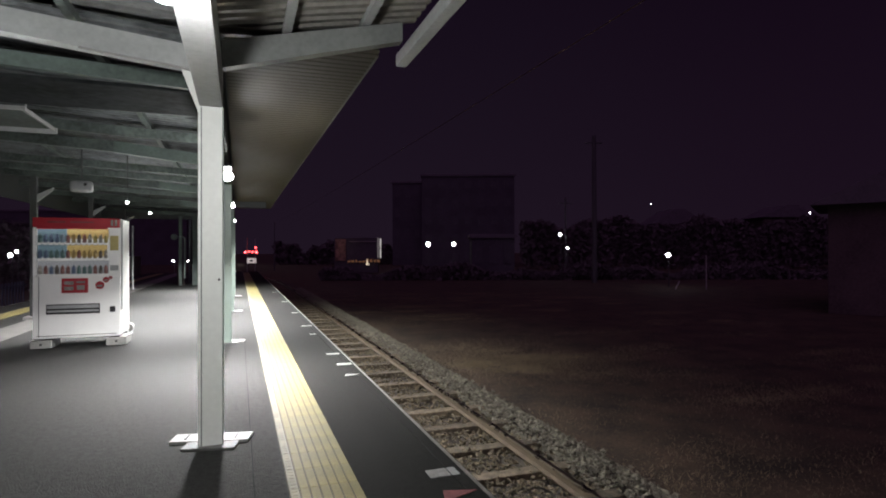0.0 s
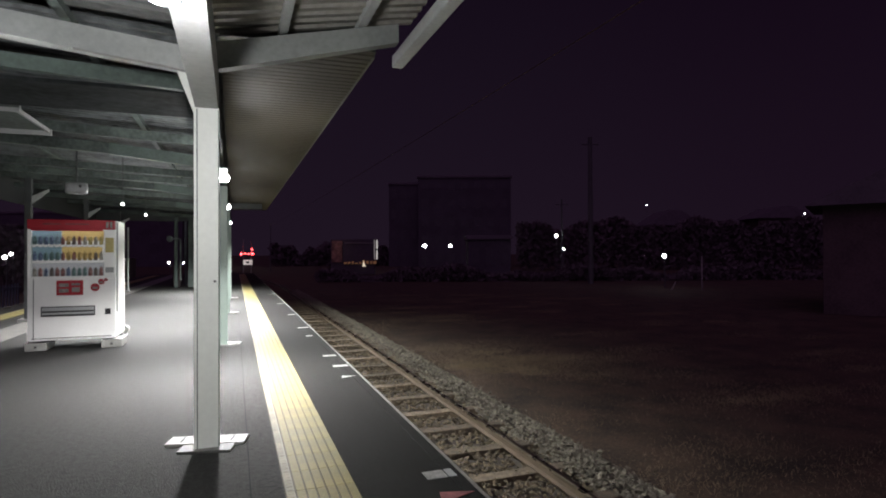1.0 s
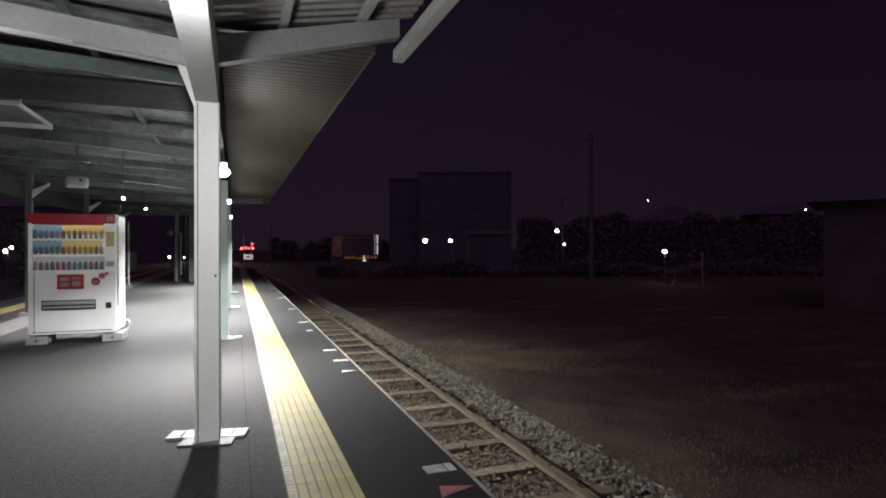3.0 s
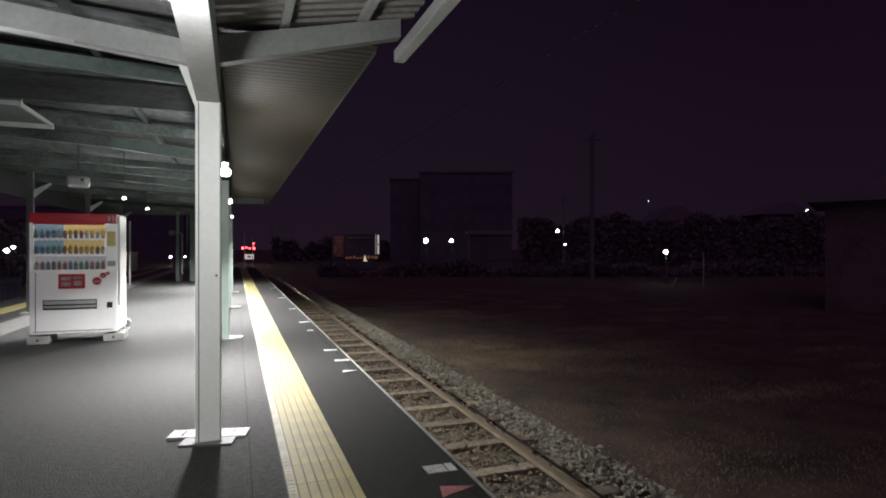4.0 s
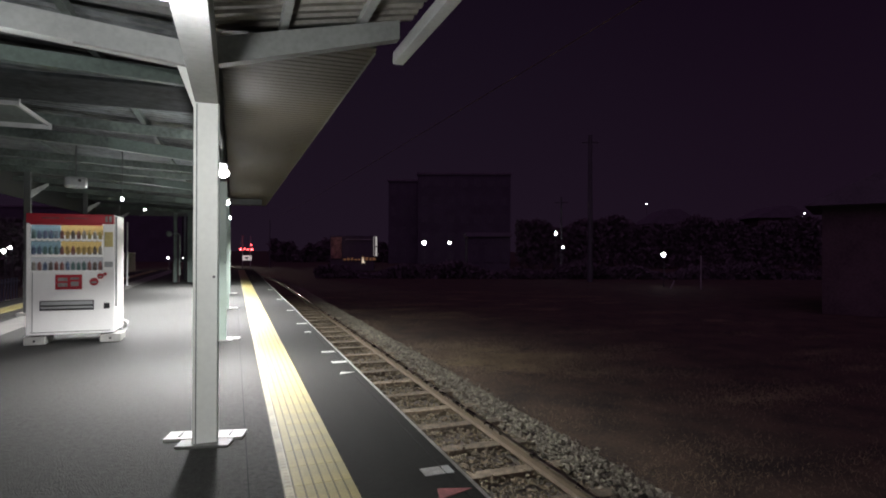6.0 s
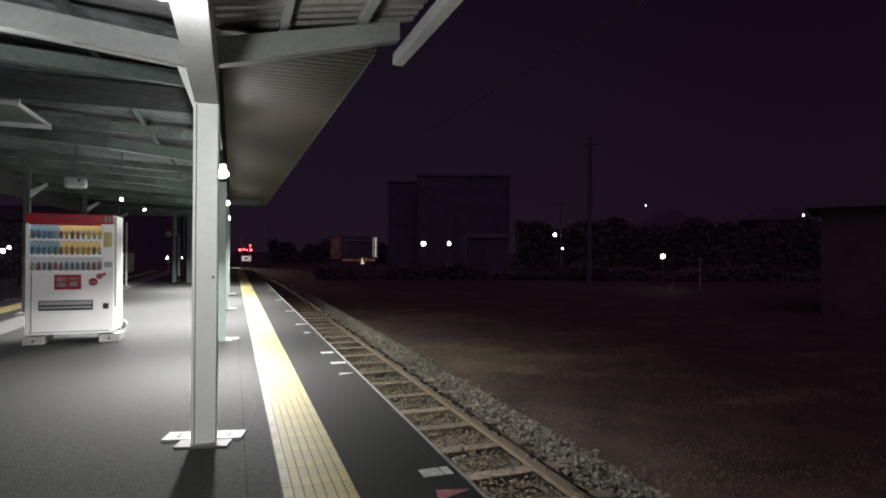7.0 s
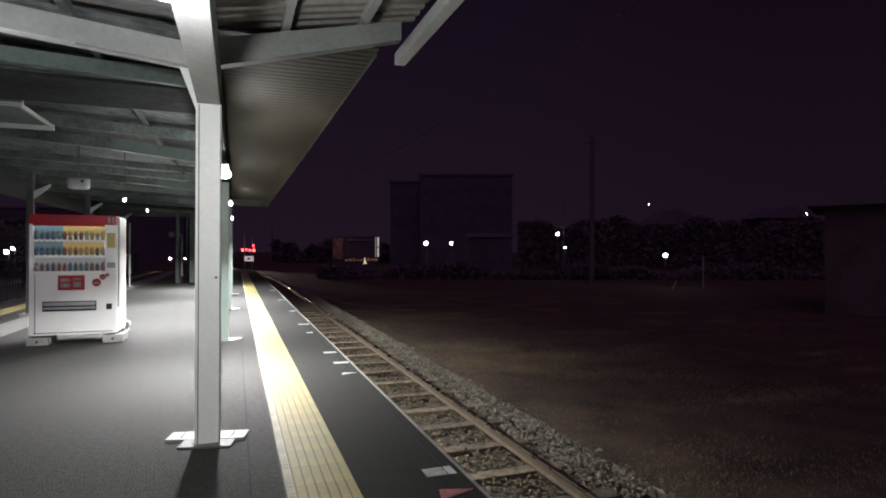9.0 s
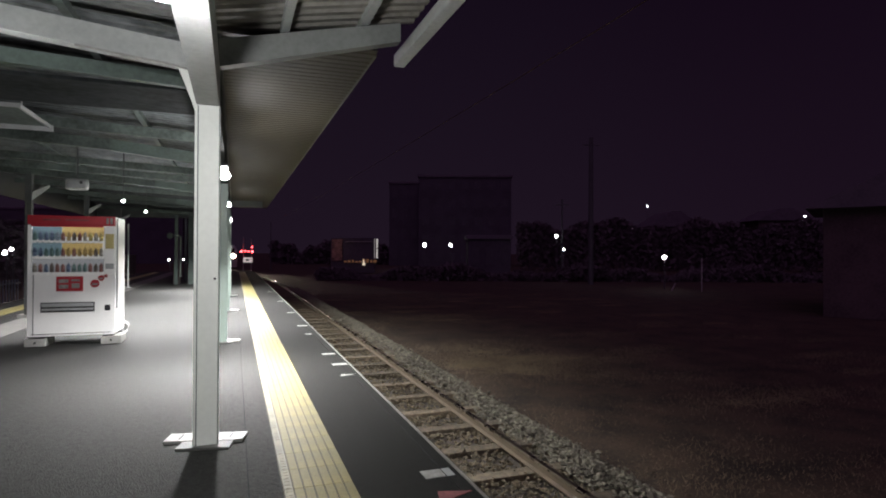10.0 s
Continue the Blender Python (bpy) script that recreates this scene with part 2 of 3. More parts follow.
tact = mesh_of("tactile_block", tactile_mesh(), M_GROOVE)
tact.materials.append(M_YEL)
tact.materials.append(M_YELP)
for p in tact.polygons:
    p.material_index = 0 if p.center.z < 0.0125 else 2 if p.center.x < -0.145 else 1
strip = solid("paving_strip", box(B(), -3.8, 19.0, 0.003, 0.6, 49.8, 0.006), M_STRIP, "pale worn concrete paving strip along the platform", "paving", kind="structure")
for x0, nm in ((0.47, "tactile_paving"), (-4.85, "tactile_paving")):
    strip = thing(nm, "yellow ribbed tactile warning strip along the platform edge", "tactile paving", kind="structure")
    for i in range(142):
        ob = new("tactile_block", tact)
        ob.parent = strip
        ob.location = (x0, -1.0 + 0.30 * i, 0.0)


# ---- railway track ----
def track_x(y):
    """Centre line: straight, then a bend to the left, then straight again."""
    if y < 40:
        return TRACK_X
    if y < 60:
        return TRACK_X - (y - 40) ** 2 / 400
    return TRACK_X - 1.0 - 0.1 * (y - 60)


def ribbon(bm, profile, ys, off, base):
    rows = []
    for y in ys:
        rows.append([bm.verts.new((track_x(y) + off + px, y, base + pz)) for px, pz in profile])
    n = len(profile)
    for a, b in zip(rows, rows[1:]):
        for i in range(n):
            j = (i + 1) % n
            bm.faces.new((a[i], a[j], b[j], b[i]))
    return bm


YS = [-8 + 2 * i for i in range(25)] + [42 + i for i in range(20)] + [64 + 6 * i for i in range(30)]
RAIL = [(-0.05, 0), (0.05, 0), (0.05, 0.012), (0.012, 0.03), (0.012, 0.10), (0.03, 0.112), (0.03, 0.138), (-0.03, 0.138), (-0.03, 0.112), (-0.012, 0.10), (-0.012, 0.03), (-0.05, 0.012)]
track = thing("railway_track", "rusty rails on weathered timber sleepers in ballast", "railway track", kind="structure")
for off in (-0.5335, 0.5335):
    bm = ribbon(B(), RAIL, YS, off, RAIL_Z - 0.14)
    rail = part("rail", bm, M_RAIL, track, "rust brown steel rail")
    bm = ribbon(B(), [(-0.034, -0.022), (0.034, -0.022), (0.034, -0.008), (0.030, 0.0), (0.022, 0.005), (0.0, 0.007), (-0.022, 0.005), (-0.030, 0.0), (-0.034, -0.008)], YS, off, RAIL_Z - 0.003)
    part("rail_tread", bm, M_RAILTOP, rail, "polished running surface")
bm = B()
box(bm, 0, 0, -0.07, 2.1, 0.20, 0.14, 0.015)
sleep = mesh_of("sleeper", bm, M_SLEEP)
rnd = random.Random(4)
y = -0.42
for i in range(104):
    y += 0.93 if y < 8.6 else 1.05
    ob = new("sleeper", sleep)
    ob.parent = track
    ob.matrix_local = pose(track_x(y) + rnd.uniform(-0.03, 0.03), y, RAIL_Z - 0.142 + rnd.uniform(-0.01, 0.01), 0, rnd.uniform(-0.7, 0.7), rnd.uniform(-1.2, 1.2))
bm = ribbon(B(), [(-1.6, -0.25), (1.95, -0.25), (1.85, -0.16), (1.45, 0.03), (1.15, 0.05), (1.0, 0.0), (-1.4, 0.0)], YS, 0, RAIL_Z - 0.25)
part("ballast_bed", bm, M_BED, track, "dark ballast bed")


def stones(name, count, spread, size, material, seed):
    """Broken stones strewn by spread(rng) -> x, y, z, joined into one mesh."""
    rng = np.random.default_rng(seed)
    base = np.array([(1, 0, 0), (-1, 0, 0), (0, 1, 0), (0, -1, 0), (0, 0, 1), (0, 0, -1)], float)
    tri = np.array([(0, 2, 4), (2, 1, 4), (1, 3, 4), (3, 0, 4), (2, 0, 5), (1, 2, 5), (3, 1, 5), (0, 3, 5)])
    pts = spread(rng, count)
    v = base[None] * rng.uniform(0.55, 1.25, (count, 6, 1)) + rng.normal(0, 0.22, (count, 6, 3))
    ang = rng.uniform(0, 6.28, count)
    c, s = np.cos(ang)[:, None], np.sin(ang)[:, None]
    v = np.stack((v[..., 0] * c - v[..., 1] * s, v[..., 0] * s + v[..., 1] * c, v[..., 2] * 0.75), -1)
    v = v * rng.uniform(size[0], size[1], (count, 1, 1)) + pts[:, None]
    f = tri[None] + 6 * np.arange(count)[:, None, None]
    me = bpy.data.meshes.new(name)
    me.from_pydata(v.reshape(-1, 3).tolist(), [], f.reshape(-1, 3).tolist())
    me.materials.append(material)
    return new(name, me)


def on_bed(rng, n):
    y = 2.0 + 30 * rng.random(n) ** 1.7
    x = TRACK_X + rng.uniform(-1.4, 1.1, n)
    return np.stack((x, y, RAIL_Z - 0.215 + rng.uniform(-0.025, 0.045, n)), 1)


def on_shoulder(rng, n):
    """A low heaped ridge past the sleeper ends that runs out on the field."""
    y = 2.0 + 40 * rng.random(n) ** 1.6
    u = np.clip(rng.normal(0.36, 0.24, n), 0, 1.25)
    x = TRACK_X + 0.92 + 0.98 * u
    z = RAIL_Z - 0.19 + 0.10 * np.exp(-((u - 0.35) / 0.25) ** 2) - 0.30 * np.clip(u - 0.45, 0, 1)
    return np.stack((x, y, z + rng.uniform(-0.03, 0.04, n)), 1)


tagged(stones("ballast_gravel", 13000, on_bed, (0.018, 0.042), M_BALL, 3), "brown crushed stone between the sleepers", "gravel", kind="stuff")
def on_sleepers(rng, n):
    y = 2.0 + 20 * rng.random(n) ** 1.5
    x = TRACK_X + rng.choice((-0.25, 0.05, 0.3, 0.75, -0.1), n) + rng.normal(0, 0.10, n)
    return np.stack((x, y, RAIL_Z - 0.145 + rng.uniform(-0.06, 0.01, n)), 1)


tagged(stones("strewn_gravel", 2600, on_sleepers, (0.014, 0.034), M_BALL, 23), "brown crushed stone strewn over the sleepers", "gravel", kind="stuff")
tagged(stones("shoulder_gravel", 15000, on_shoulder, (0.018, 0.044), M_PALEB, 5), "pale crushed stone heaped beside the rail", "gravel", kind="stuff")


def on_field(rng, n):
    y = 1.5 + 34 * rng.random(n) ** 1.4
    x = 4.6 + 14 * rng.random(n) ** 1.8
    return np.stack((x, y, -1.62 + rng.uniform(-0.01, 0.02, n)), 1)


tagged(stones("field_stones", 3500, on_field, (0.010, 0.032), M_BALL, 15), "scattered stones and clods on the bare field", "stones", kind="stuff")


def grass(name, count, seed, area, h, label="low dry brown winter grass on the field", material=None):
    rng = np.random.default_rng(seed)
    x, y = area(rng, count)
    a = rng.uniform(0, 6.28, count)
    hh = rng.uniform(h[0], h[1], count)
    w = rng.uniform(0.003, 0.009, count)
    lean = rng.normal(0, 0.6, (count, 2)) * hh[:, None]
    z = np.full(count, -1.63)
    p0 = np.stack((x - w * np.cos(a), y - w * np.sin(a), z), 1)
    p1 = np.stack((x + w * np.cos(a), y + w * np.sin(a), z), 1)
    p2 = np.stack((x + lean[:, 0], y + lean[:, 1], z + hh), 1)
    v = np.stack((p0, p1, p2), 1).reshape(-1, 3)
    me = bpy.data.meshes.new(name)
    me.from_pydata(v.tolist(), [], np.arange(count * 3).reshape(-1, 3).tolist())
    me.materials.append(material or M_GRASS)
    return tagged(new(name, me), label, "grass", kind="stuff")


def near_field(rng, n):
    y = 1.0 + 40 * rng.random(n) ** 1.3
    x = 4.7 + 22 * rng.random(n) ** 1.2
    keep = np.sin(x * 1.3 + 2 * np.sin(y * 0.45)) + np.sin(y * 0.8 + x * 0.3) + rng.normal(0, 0.7, n)
    x = np.where(keep > -0.2, x, x + rng.normal(0, 2.5, n).clip(-0.3, 6))
    return np.maximum(x, 4.6), y


def tufts(rng, n):
    """Long streaks of taller straw along the field."""
    k = 110
    cy = 3 + 36 * rng.random(k) ** 1.1
    cx = 5.4 + 16 * rng.random(k) ** 1.3
    cx[:14], cy[:14] = 7.2 + rng.normal(0, 0.8, 14), 14.2 + rng.normal(0, 0.9, 14)
    i = rng.integers(0, k, n)
    i[: n // 7] = rng.integers(0, 14, n // 7)
    ln = rng.uniform(0.4, 1.6, k)
    return np.maximum(cx[i] + rng.normal(0, 1, n) * 0.8 * ln[i], 4.8), cy[i] + rng.normal(0, 1, n) * 0.35 * ln[i]


grass("straw_tufts", 80000, 21, tufts, (0.02, 0.09), "streaks of pale dead straw on the field", M_STRAW)
grass("field_grass", 90000, 11, near_field, (0.01, 0.06))

# ---- canopy ----
COL_X, COL_Y0, COL_S = -0.186, 4.40, 4.87
COL_YS = [COL_Y0 + COL_S * k for k in range(-1, 4)]
ROOF_END = 21.9


def canopy_column(near):
    c = thing("canopy_column", "grey painted steel canopy column with sloping roof arms", "column", "canopy columns")
    bm = B()
    box(bm, 0, 0, 1.21, 0.168, 0.15, 2.42, 0.004)
    # far posts: green paint made darker to hold down the lamplight on them
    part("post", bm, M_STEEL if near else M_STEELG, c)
    bm = B()
    box(bm, -0.062, -0.077, 1.21, 0.007, 0.006, 2.40)
    part("edge_strip", bm, M_STEELD, c, "thin dark seam")
    bm = B()
    box(bm, 0.079, -0.077, 1.21, 0.005, 0.006, 2.40)
    part("edge_strip", bm, M_STEELD, c, "thin dark seam")
    bm = B()
    rod(bm, (0.054, -0.078, 1.19), (0.054, -0.072, 1.19), 0.009, 10)
    part("bolt", bm, M_BLACK, c)
    bm = B()
    box(bm, 0, 0.11, 0.012, 0.55, 0.18, 0.024, 0.004, Matrix.Rotation(radians(-13), 4, "Z"))
    part("base_plate", bm, M_PLATE, c, "white painted base plate")
    bm = B()
    box(bm, 0.0, -0.045, 0.009, 0.36, 0.18, 0.018, 0.004, Matrix.Rotation(radians(-13), 4, "Z"))
    part("base_plate", bm, M_WORNP, c, "worn grey base plate")
    for sx in (-0.17, 0.17):
        bm = B()
        box(bm, sx, 0.11 - 0.23 * sx, 0.026, 0.012, 0.10, 0.006, 0.0, Matrix.Rotation(radians(-13), 4, "Z"))
        part("bolt_slot", bm, M_DARKST, c)
    # right arm's weaker light is put into a darker paint
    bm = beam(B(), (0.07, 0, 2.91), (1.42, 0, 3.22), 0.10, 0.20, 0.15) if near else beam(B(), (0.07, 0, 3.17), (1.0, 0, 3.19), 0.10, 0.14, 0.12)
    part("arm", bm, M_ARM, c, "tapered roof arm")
    # left arm: darker further along and further out, in place of fading light
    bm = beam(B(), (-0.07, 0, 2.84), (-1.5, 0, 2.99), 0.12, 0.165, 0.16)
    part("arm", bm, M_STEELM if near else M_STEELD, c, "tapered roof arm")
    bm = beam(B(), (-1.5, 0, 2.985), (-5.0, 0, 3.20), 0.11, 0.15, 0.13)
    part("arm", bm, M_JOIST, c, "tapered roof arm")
    bm = B()
    prism(bm, [(-0.075, 2.36), (-0.20, 2.69), (-0.12, 2.69), (-0.075, 2.52)], 0.09, Matrix.Translation((0, -0.045, 0)))
    part("knee_brace", bm, M_STEEL, c, "pale knee brace")
    return c


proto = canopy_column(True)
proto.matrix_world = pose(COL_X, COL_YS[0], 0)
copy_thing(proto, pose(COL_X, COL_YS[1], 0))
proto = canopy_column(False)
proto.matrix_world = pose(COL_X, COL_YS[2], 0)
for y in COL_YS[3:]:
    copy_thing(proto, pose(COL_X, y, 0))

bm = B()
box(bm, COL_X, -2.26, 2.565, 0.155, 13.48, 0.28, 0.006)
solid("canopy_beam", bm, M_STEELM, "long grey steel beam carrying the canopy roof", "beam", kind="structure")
# same beam further on: dark matt colour stands in for its dim underside
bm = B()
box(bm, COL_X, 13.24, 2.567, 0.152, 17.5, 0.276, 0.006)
solid("canopy_beam", bm, M_BEAMD, "steel beam carrying the canopy roof, darkened in place of shade", "beam", kind="structure")


def corrugated(a, b, y0, y1, pitch, depth):
    """Sheet from line a to line b (x, z), ridges across the platform."""
    bm = B()
    n = int((y1 - y0) / pitch)
    prev = None
    for i in range(n + 1):
        for f, dz in ((0.0, 0.0), (0.35, 0.0), (0.5, depth), (0.85, depth)):
            y = y0 + (i + f) * pitch
            row = (bm.verts.new((a[0], y, a[1] + dz)), bm.verts.new((b[0], y, b[1] + dz)))
            if prev:
                bm.faces.new((prev[0], prev[1], row[1], row[0]))
            prev = row
    return bm


roof = thing("canopy_roof", "corrugated steel canopy roof over the platform", "roof", kind="structure")
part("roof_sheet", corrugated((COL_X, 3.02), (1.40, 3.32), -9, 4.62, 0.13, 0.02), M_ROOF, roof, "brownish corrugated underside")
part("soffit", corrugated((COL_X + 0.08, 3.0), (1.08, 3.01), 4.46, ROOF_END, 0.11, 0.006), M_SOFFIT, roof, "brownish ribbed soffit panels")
bm = B()
box(bm, 1.09, (4.62 + ROOF_END) / 2, 3.22, 0.03, ROOF_END - 4.62, 0.40)
part("fascia", bm, M_DARKST, roof, "dark roof edge board")
# one roof, two tones: paler near the lamp, shade put into the rest
part("roof_sheet", corrugated((-5.3, 3.33), (COL_X, 3.02), -9, 4.4, 0.13, 0.02), M_ROOFN, roof, "grey corrugated underside, made paler as lamplit")
part("roof_sheet", corrugated((-5.3, 3.33), (COL_X, 3.02), 4.54, 26.5, 0.13, 0.02), M_ROOFL, roof, "dirty corrugated underside, made darker as unlit")
bm = B()
box(bm, -5.32, 8.75, 3.09, 0.04, 35.6, 0.70)
part("fascia", bm, M_DARKST, roof, "dark eaves board")
bm = B()
box(bm, -2.75, 26.55, 3.06, 5.1, 0.05, 0.50)
part("fascia", bm, M_DARKST, roof, "dark end board")
bm = B()
box(bm, -2.11, 8.75, 3.43, 6.42, 35.6, 0.02)
part("roof_deck", bm, M_DARKST, roof, "closed top skin")
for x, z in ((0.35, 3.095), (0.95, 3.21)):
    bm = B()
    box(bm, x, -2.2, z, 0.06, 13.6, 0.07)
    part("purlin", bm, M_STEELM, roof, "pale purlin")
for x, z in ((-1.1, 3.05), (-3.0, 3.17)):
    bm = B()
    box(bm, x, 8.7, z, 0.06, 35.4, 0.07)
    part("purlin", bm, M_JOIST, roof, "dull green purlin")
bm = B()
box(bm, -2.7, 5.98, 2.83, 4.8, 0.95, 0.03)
part("soffit_panel", bm, M_BLOTCH, roof, "dark blotchy soffit panel")
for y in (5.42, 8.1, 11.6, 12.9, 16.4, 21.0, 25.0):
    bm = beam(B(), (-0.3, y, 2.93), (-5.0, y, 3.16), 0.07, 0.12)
    # joists past the first carry their shade as a darker colour
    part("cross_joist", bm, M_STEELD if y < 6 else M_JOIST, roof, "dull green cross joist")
bm = B()
box(bm, 1.43, -1.9, 3.17, 0.10, 14.0, 0.11, 0.01)
solid("canopy_gutter", bm, M_STEELM, "pale steel gutter along the canopy edge", "gutter", kind="structure")
bm = B()
box(bm, 0.3, 19.0, 2.91, 1.05, 0.12, 0.18)
solid("canopy_end_beam", bm, M_DARKST, "dark cross beam at the canopy end", "beam", kind="structure")


cable = thing("cable", "white cable clipped under the canopy arm", "cable")
bm = B()
for (xa, za), (xb, zb) in (((-0.30, 2.662), (-0.46, 2.688)), ((-0.46, 2.688), (-0.80, 2.722)), ((-0.80, 2.722), (-1.0, 2.745))):
    rod(bm, (xa, COL_YS[1] - 0.07, za), (xb, COL_YS[1] - 0.07, zb), 0.008, 8)
part("run", bm, M_PLATE, cable)


def lamp_unit(place, r):
    t = thing("canopy_lamp", "glowing white lamp under the canopy beam", "lamp", "canopy lamps", m=pose(*place))
    bm = B()
    bmesh.ops.create_uvsphere(bm, u_segments=20, v_segments=12, radius=r, matrix=Matrix.Diagonal((1, 1.6, 0.75, 1)))
    part("bulb", bm, G_LAMP, t, "glowing bulb", True)
    bm = B()
    rod(bm, (0, 0, 0.04), (0, 0, 0.20 if place[0] > -1 else 3.04 - 0.06 * (place[0] + 0.19) - place[2]), 0.02 if place[0] > -1 else 0.009)
    part("holder", bm, M_DARKST, t)
    bm = B()
    # added shield that keeps the lamp's upward light off the beam
    if place[0] > -1:
        box(bm, 0, 0, r * 0.75 + 0.008, 0.10 if place[1] < 5 else 0.085, 0.50 if place[1] < 5 else 0.90, 0.02, 0.006)
    else:
        rod(bm, (0, 0, 0.03), (0, 0, 0.05), r * 1.2, 24, r * 0.5)
    part("tray", bm, M_STEELD, t, "slim shield added above the bulb")


for p, down, spread, around in LAMPS:
    lamp_unit(p, 0.028 if p[0] < -1 else 0.066 if p[1] < 9 else 0.055 if p[1] < 20 else 0.035)


# ---- drinks machine ----
def vending():
    v = thing("vending_machine", "white drinks vending machine with red header and lit display", "vending machine", m=pose(-2.785, 9.64, 0))
    W, D, Z0, Z1 = 1.107, 0.72, 0.145, 1.90
    bm = B()
    box(bm, W / 2, 0.06 + D / 2, (Z0 + Z1) / 2, W - 0.004, D, Z1 - Z0, 0.015)
    part("cabinet", bm, M_WHITE, v)
    # door frame round the display
    door = B()
    box(door, W / 2, 0.03, (Z0 + 1.04) / 2, W, 0.06, 1.04 - Z0, 0.008)
    d = part("door", door, M_WHITE, v, "white enamel door")
    for x, w in ((W - 0.075, 0.15), (0.025, 0.05)):
        bm = B()
        box(bm, x, 0.03, 1.40, w, 0.06, 0.716, 0.006)
        part("door_stile", bm, M_WHITE, v)
    # unseen strip light added behind a lip to brighten the bottles
    bm = B()
    box(bm, 0.5, 0.008, 1.7525, 0.88, 0.010, 0.008)
    part("display_tube", bm, G_TUBE, v, "hidden strip light added to the display")
    bm = B()
    box(bm, 0.5, -0.016, 1.748, 0.90, 0.010, 0.03)
    part("display_lip", bm, M_RED, v)
    bm = B()
    box(bm, W / 2, 0.02, 1.83, W - 0.004, 0.085, 0.14, 0.012)
    part("header", bm, M_RED, v, "red header panel")
    bm = B()
    box(bm, 0.5, 0.055, 1.40, 0.92, 0.01, 0.715)
    part("display_back", bm, G_VM, v, "lit white display back")
    cols = [(0.12, 0.20, 0.36), (0.55, 0.37, 0.09), (0.34, 0.10, 0.08), (0.10, 0.24, 0.22), (0.45, 0.42, 0.36), (0.14, 0.10, 0.08), (0.28, 0.40, 0.52), (0.62, 0.50, 0.12)]
    cans = [mat("drink_%s" % n, tuple(0.55 * q + 0.07 for q in c), 0.35, 0, 0.15, 9, 40, 0) for n, c in zip("blue amber red green cream brown sky yellow".split(), cols)]
    bm = B()
    rod(bm, (0, 0, 0), (0, 0, 0.12), 0.027, 10)
    rod(bm, (0, 0, 0.12), (0, 0, 0.15), 0.024, 10, 0.012)
    rod(bm, (0, 0, 0.15), (0, 0, 0.165), 0.013, 8)
    bottle = mesh_of("bottle", bm, cans[0], True)
    r = random.Random(8)
    for row, z in enumerate((1.075, 1.305, 1.535)):
        bm = B()
        box(bm, 0.5, 0.02, z - 0.012, 0.91, 0.06, 0.02)
        part("shelf", bm, M_WHITE, v, "pale display shelf")
        for i in range(13):
            k = r.choice((0, 6, 0, 3)) if i < 5 else r.choice((1, 7, 1, 5, 4, 2))
            if row == 0:
                k = r.choice((5, 2, 4, 3, 5, 0))
            me = bottle.copy()
            me.materials[0] = cans[k]
            ob = new("bottle", me)
            ob.parent = v
            ob.location = (0.085 + i * 0.0695, 0.02, z)
            ob.scale = (0.95, 0.95, 0.80 - 0.03 * (i % 3))
            bm = B()
            box(bm, 0.085 + i * 0.0695, -0.012, z - 0.024, 0.046, 0.008, 0.026)
            part("button", bm, M_WHITE, v)
    # cards get a glow of their own in place of light falling on them
    teal = glow("teal_glow_card", (0.22, 0.34, 0.40), 0.23)
    amber = glow("amber_glow_card", (0.64, 0.47, 0.18), 0.30)
    cream = glow("cream_glow_card", (0.44, 0.45, 0.47), 0.26)
    for x0, x1, z, h, k in ((0.415, 0.95, 1.665, 0.15, amber), (0.415, 0.93, 1.42, 0.18, amber), (0.05, 0.41, 1.65, 0.20, teal),
                            (0.05, 0.41, 1.42, 0.20, teal), (0.05, 0.95, 1.175, 0.19, cream)):
        bm = B()
        box(bm, (x0 + x1) / 2, 0.046, z, x1 - x0, 0.008, h)
        part("display_card", bm, k, v, "coloured display card with added glow")
    bm = B()
    box(bm, 0.5, -0.004, 1.40, 0.92, 0.006, 0.715)
    g = part("pane", bm, CLEAR, v, "clear front pane")
    g.visible_shadow = False
    for x, w in ((0.30, 0.22), (0.62, 0.30)):
        bm = B()
        box(bm, x, -0.025, 1.835, w, 0.006, 0.022)
        part("bar", bm, M_PINK, v)
    # lower door: red notice, slots, tray
    bm = B()
    box(bm, 0.525, -0.004, 0.905, 0.335, 0.012, 0.215, 0.003)
    n = part("notice", bm, M_RED, d, "red notice with pale bars")
    for x, z, w, h in ((0.45, 0.945, 0.12, 0.05), (0.60, 0.955, 0.11, 0.03), (0.45, 0.865, 0.12, 0.055), (0.60, 0.875, 0.10, 0.07)):
        bm = B()
        box(bm, x, -0.012, z, w, 0.006, h)
        part("bar", bm, M_MARK, n)
    bm = B()
    box(bm, 0.505, -0.004, 0.565, 0.68, 0.012, 0.145, 0.004)
    tray = part("tray", bm, M_BLACK, d, "dark outlet tray")
    bm = B()
    box(bm, 0.505, -0.016, 0.598, 0.65, 0.014, 0.05, 0.004)
    part("flap", bm, M_GREY, tray, "grey outlet flap")
    bm = B()
    box(bm, 0.505, -0.014, 0.535, 0.65, 0.01, 0.03, 0.003)
    part("flap", bm, M_GREY, tray, "grey outlet flap")
    bm = B()
    box(bm, 1.01, -0.006, 0.545, 0.075, 0.014, 0.085, 0.008)
    part("coin_return", bm, M_BLACK, d, "black coin return")
    for x, z, rr, mm in ((0.845, 0.905, 0.058, M_RED), (0.925, 0.985, 0.042, M_RED), (0.985, 1.015, 0.025, M_RED)):
        bm = B()
        rod(bm, (x, 0.0, z), (x, -0.012, z), rr, 20)
        s = part("sticker", bm, mm, d, "round red sticker")
        bm = B()
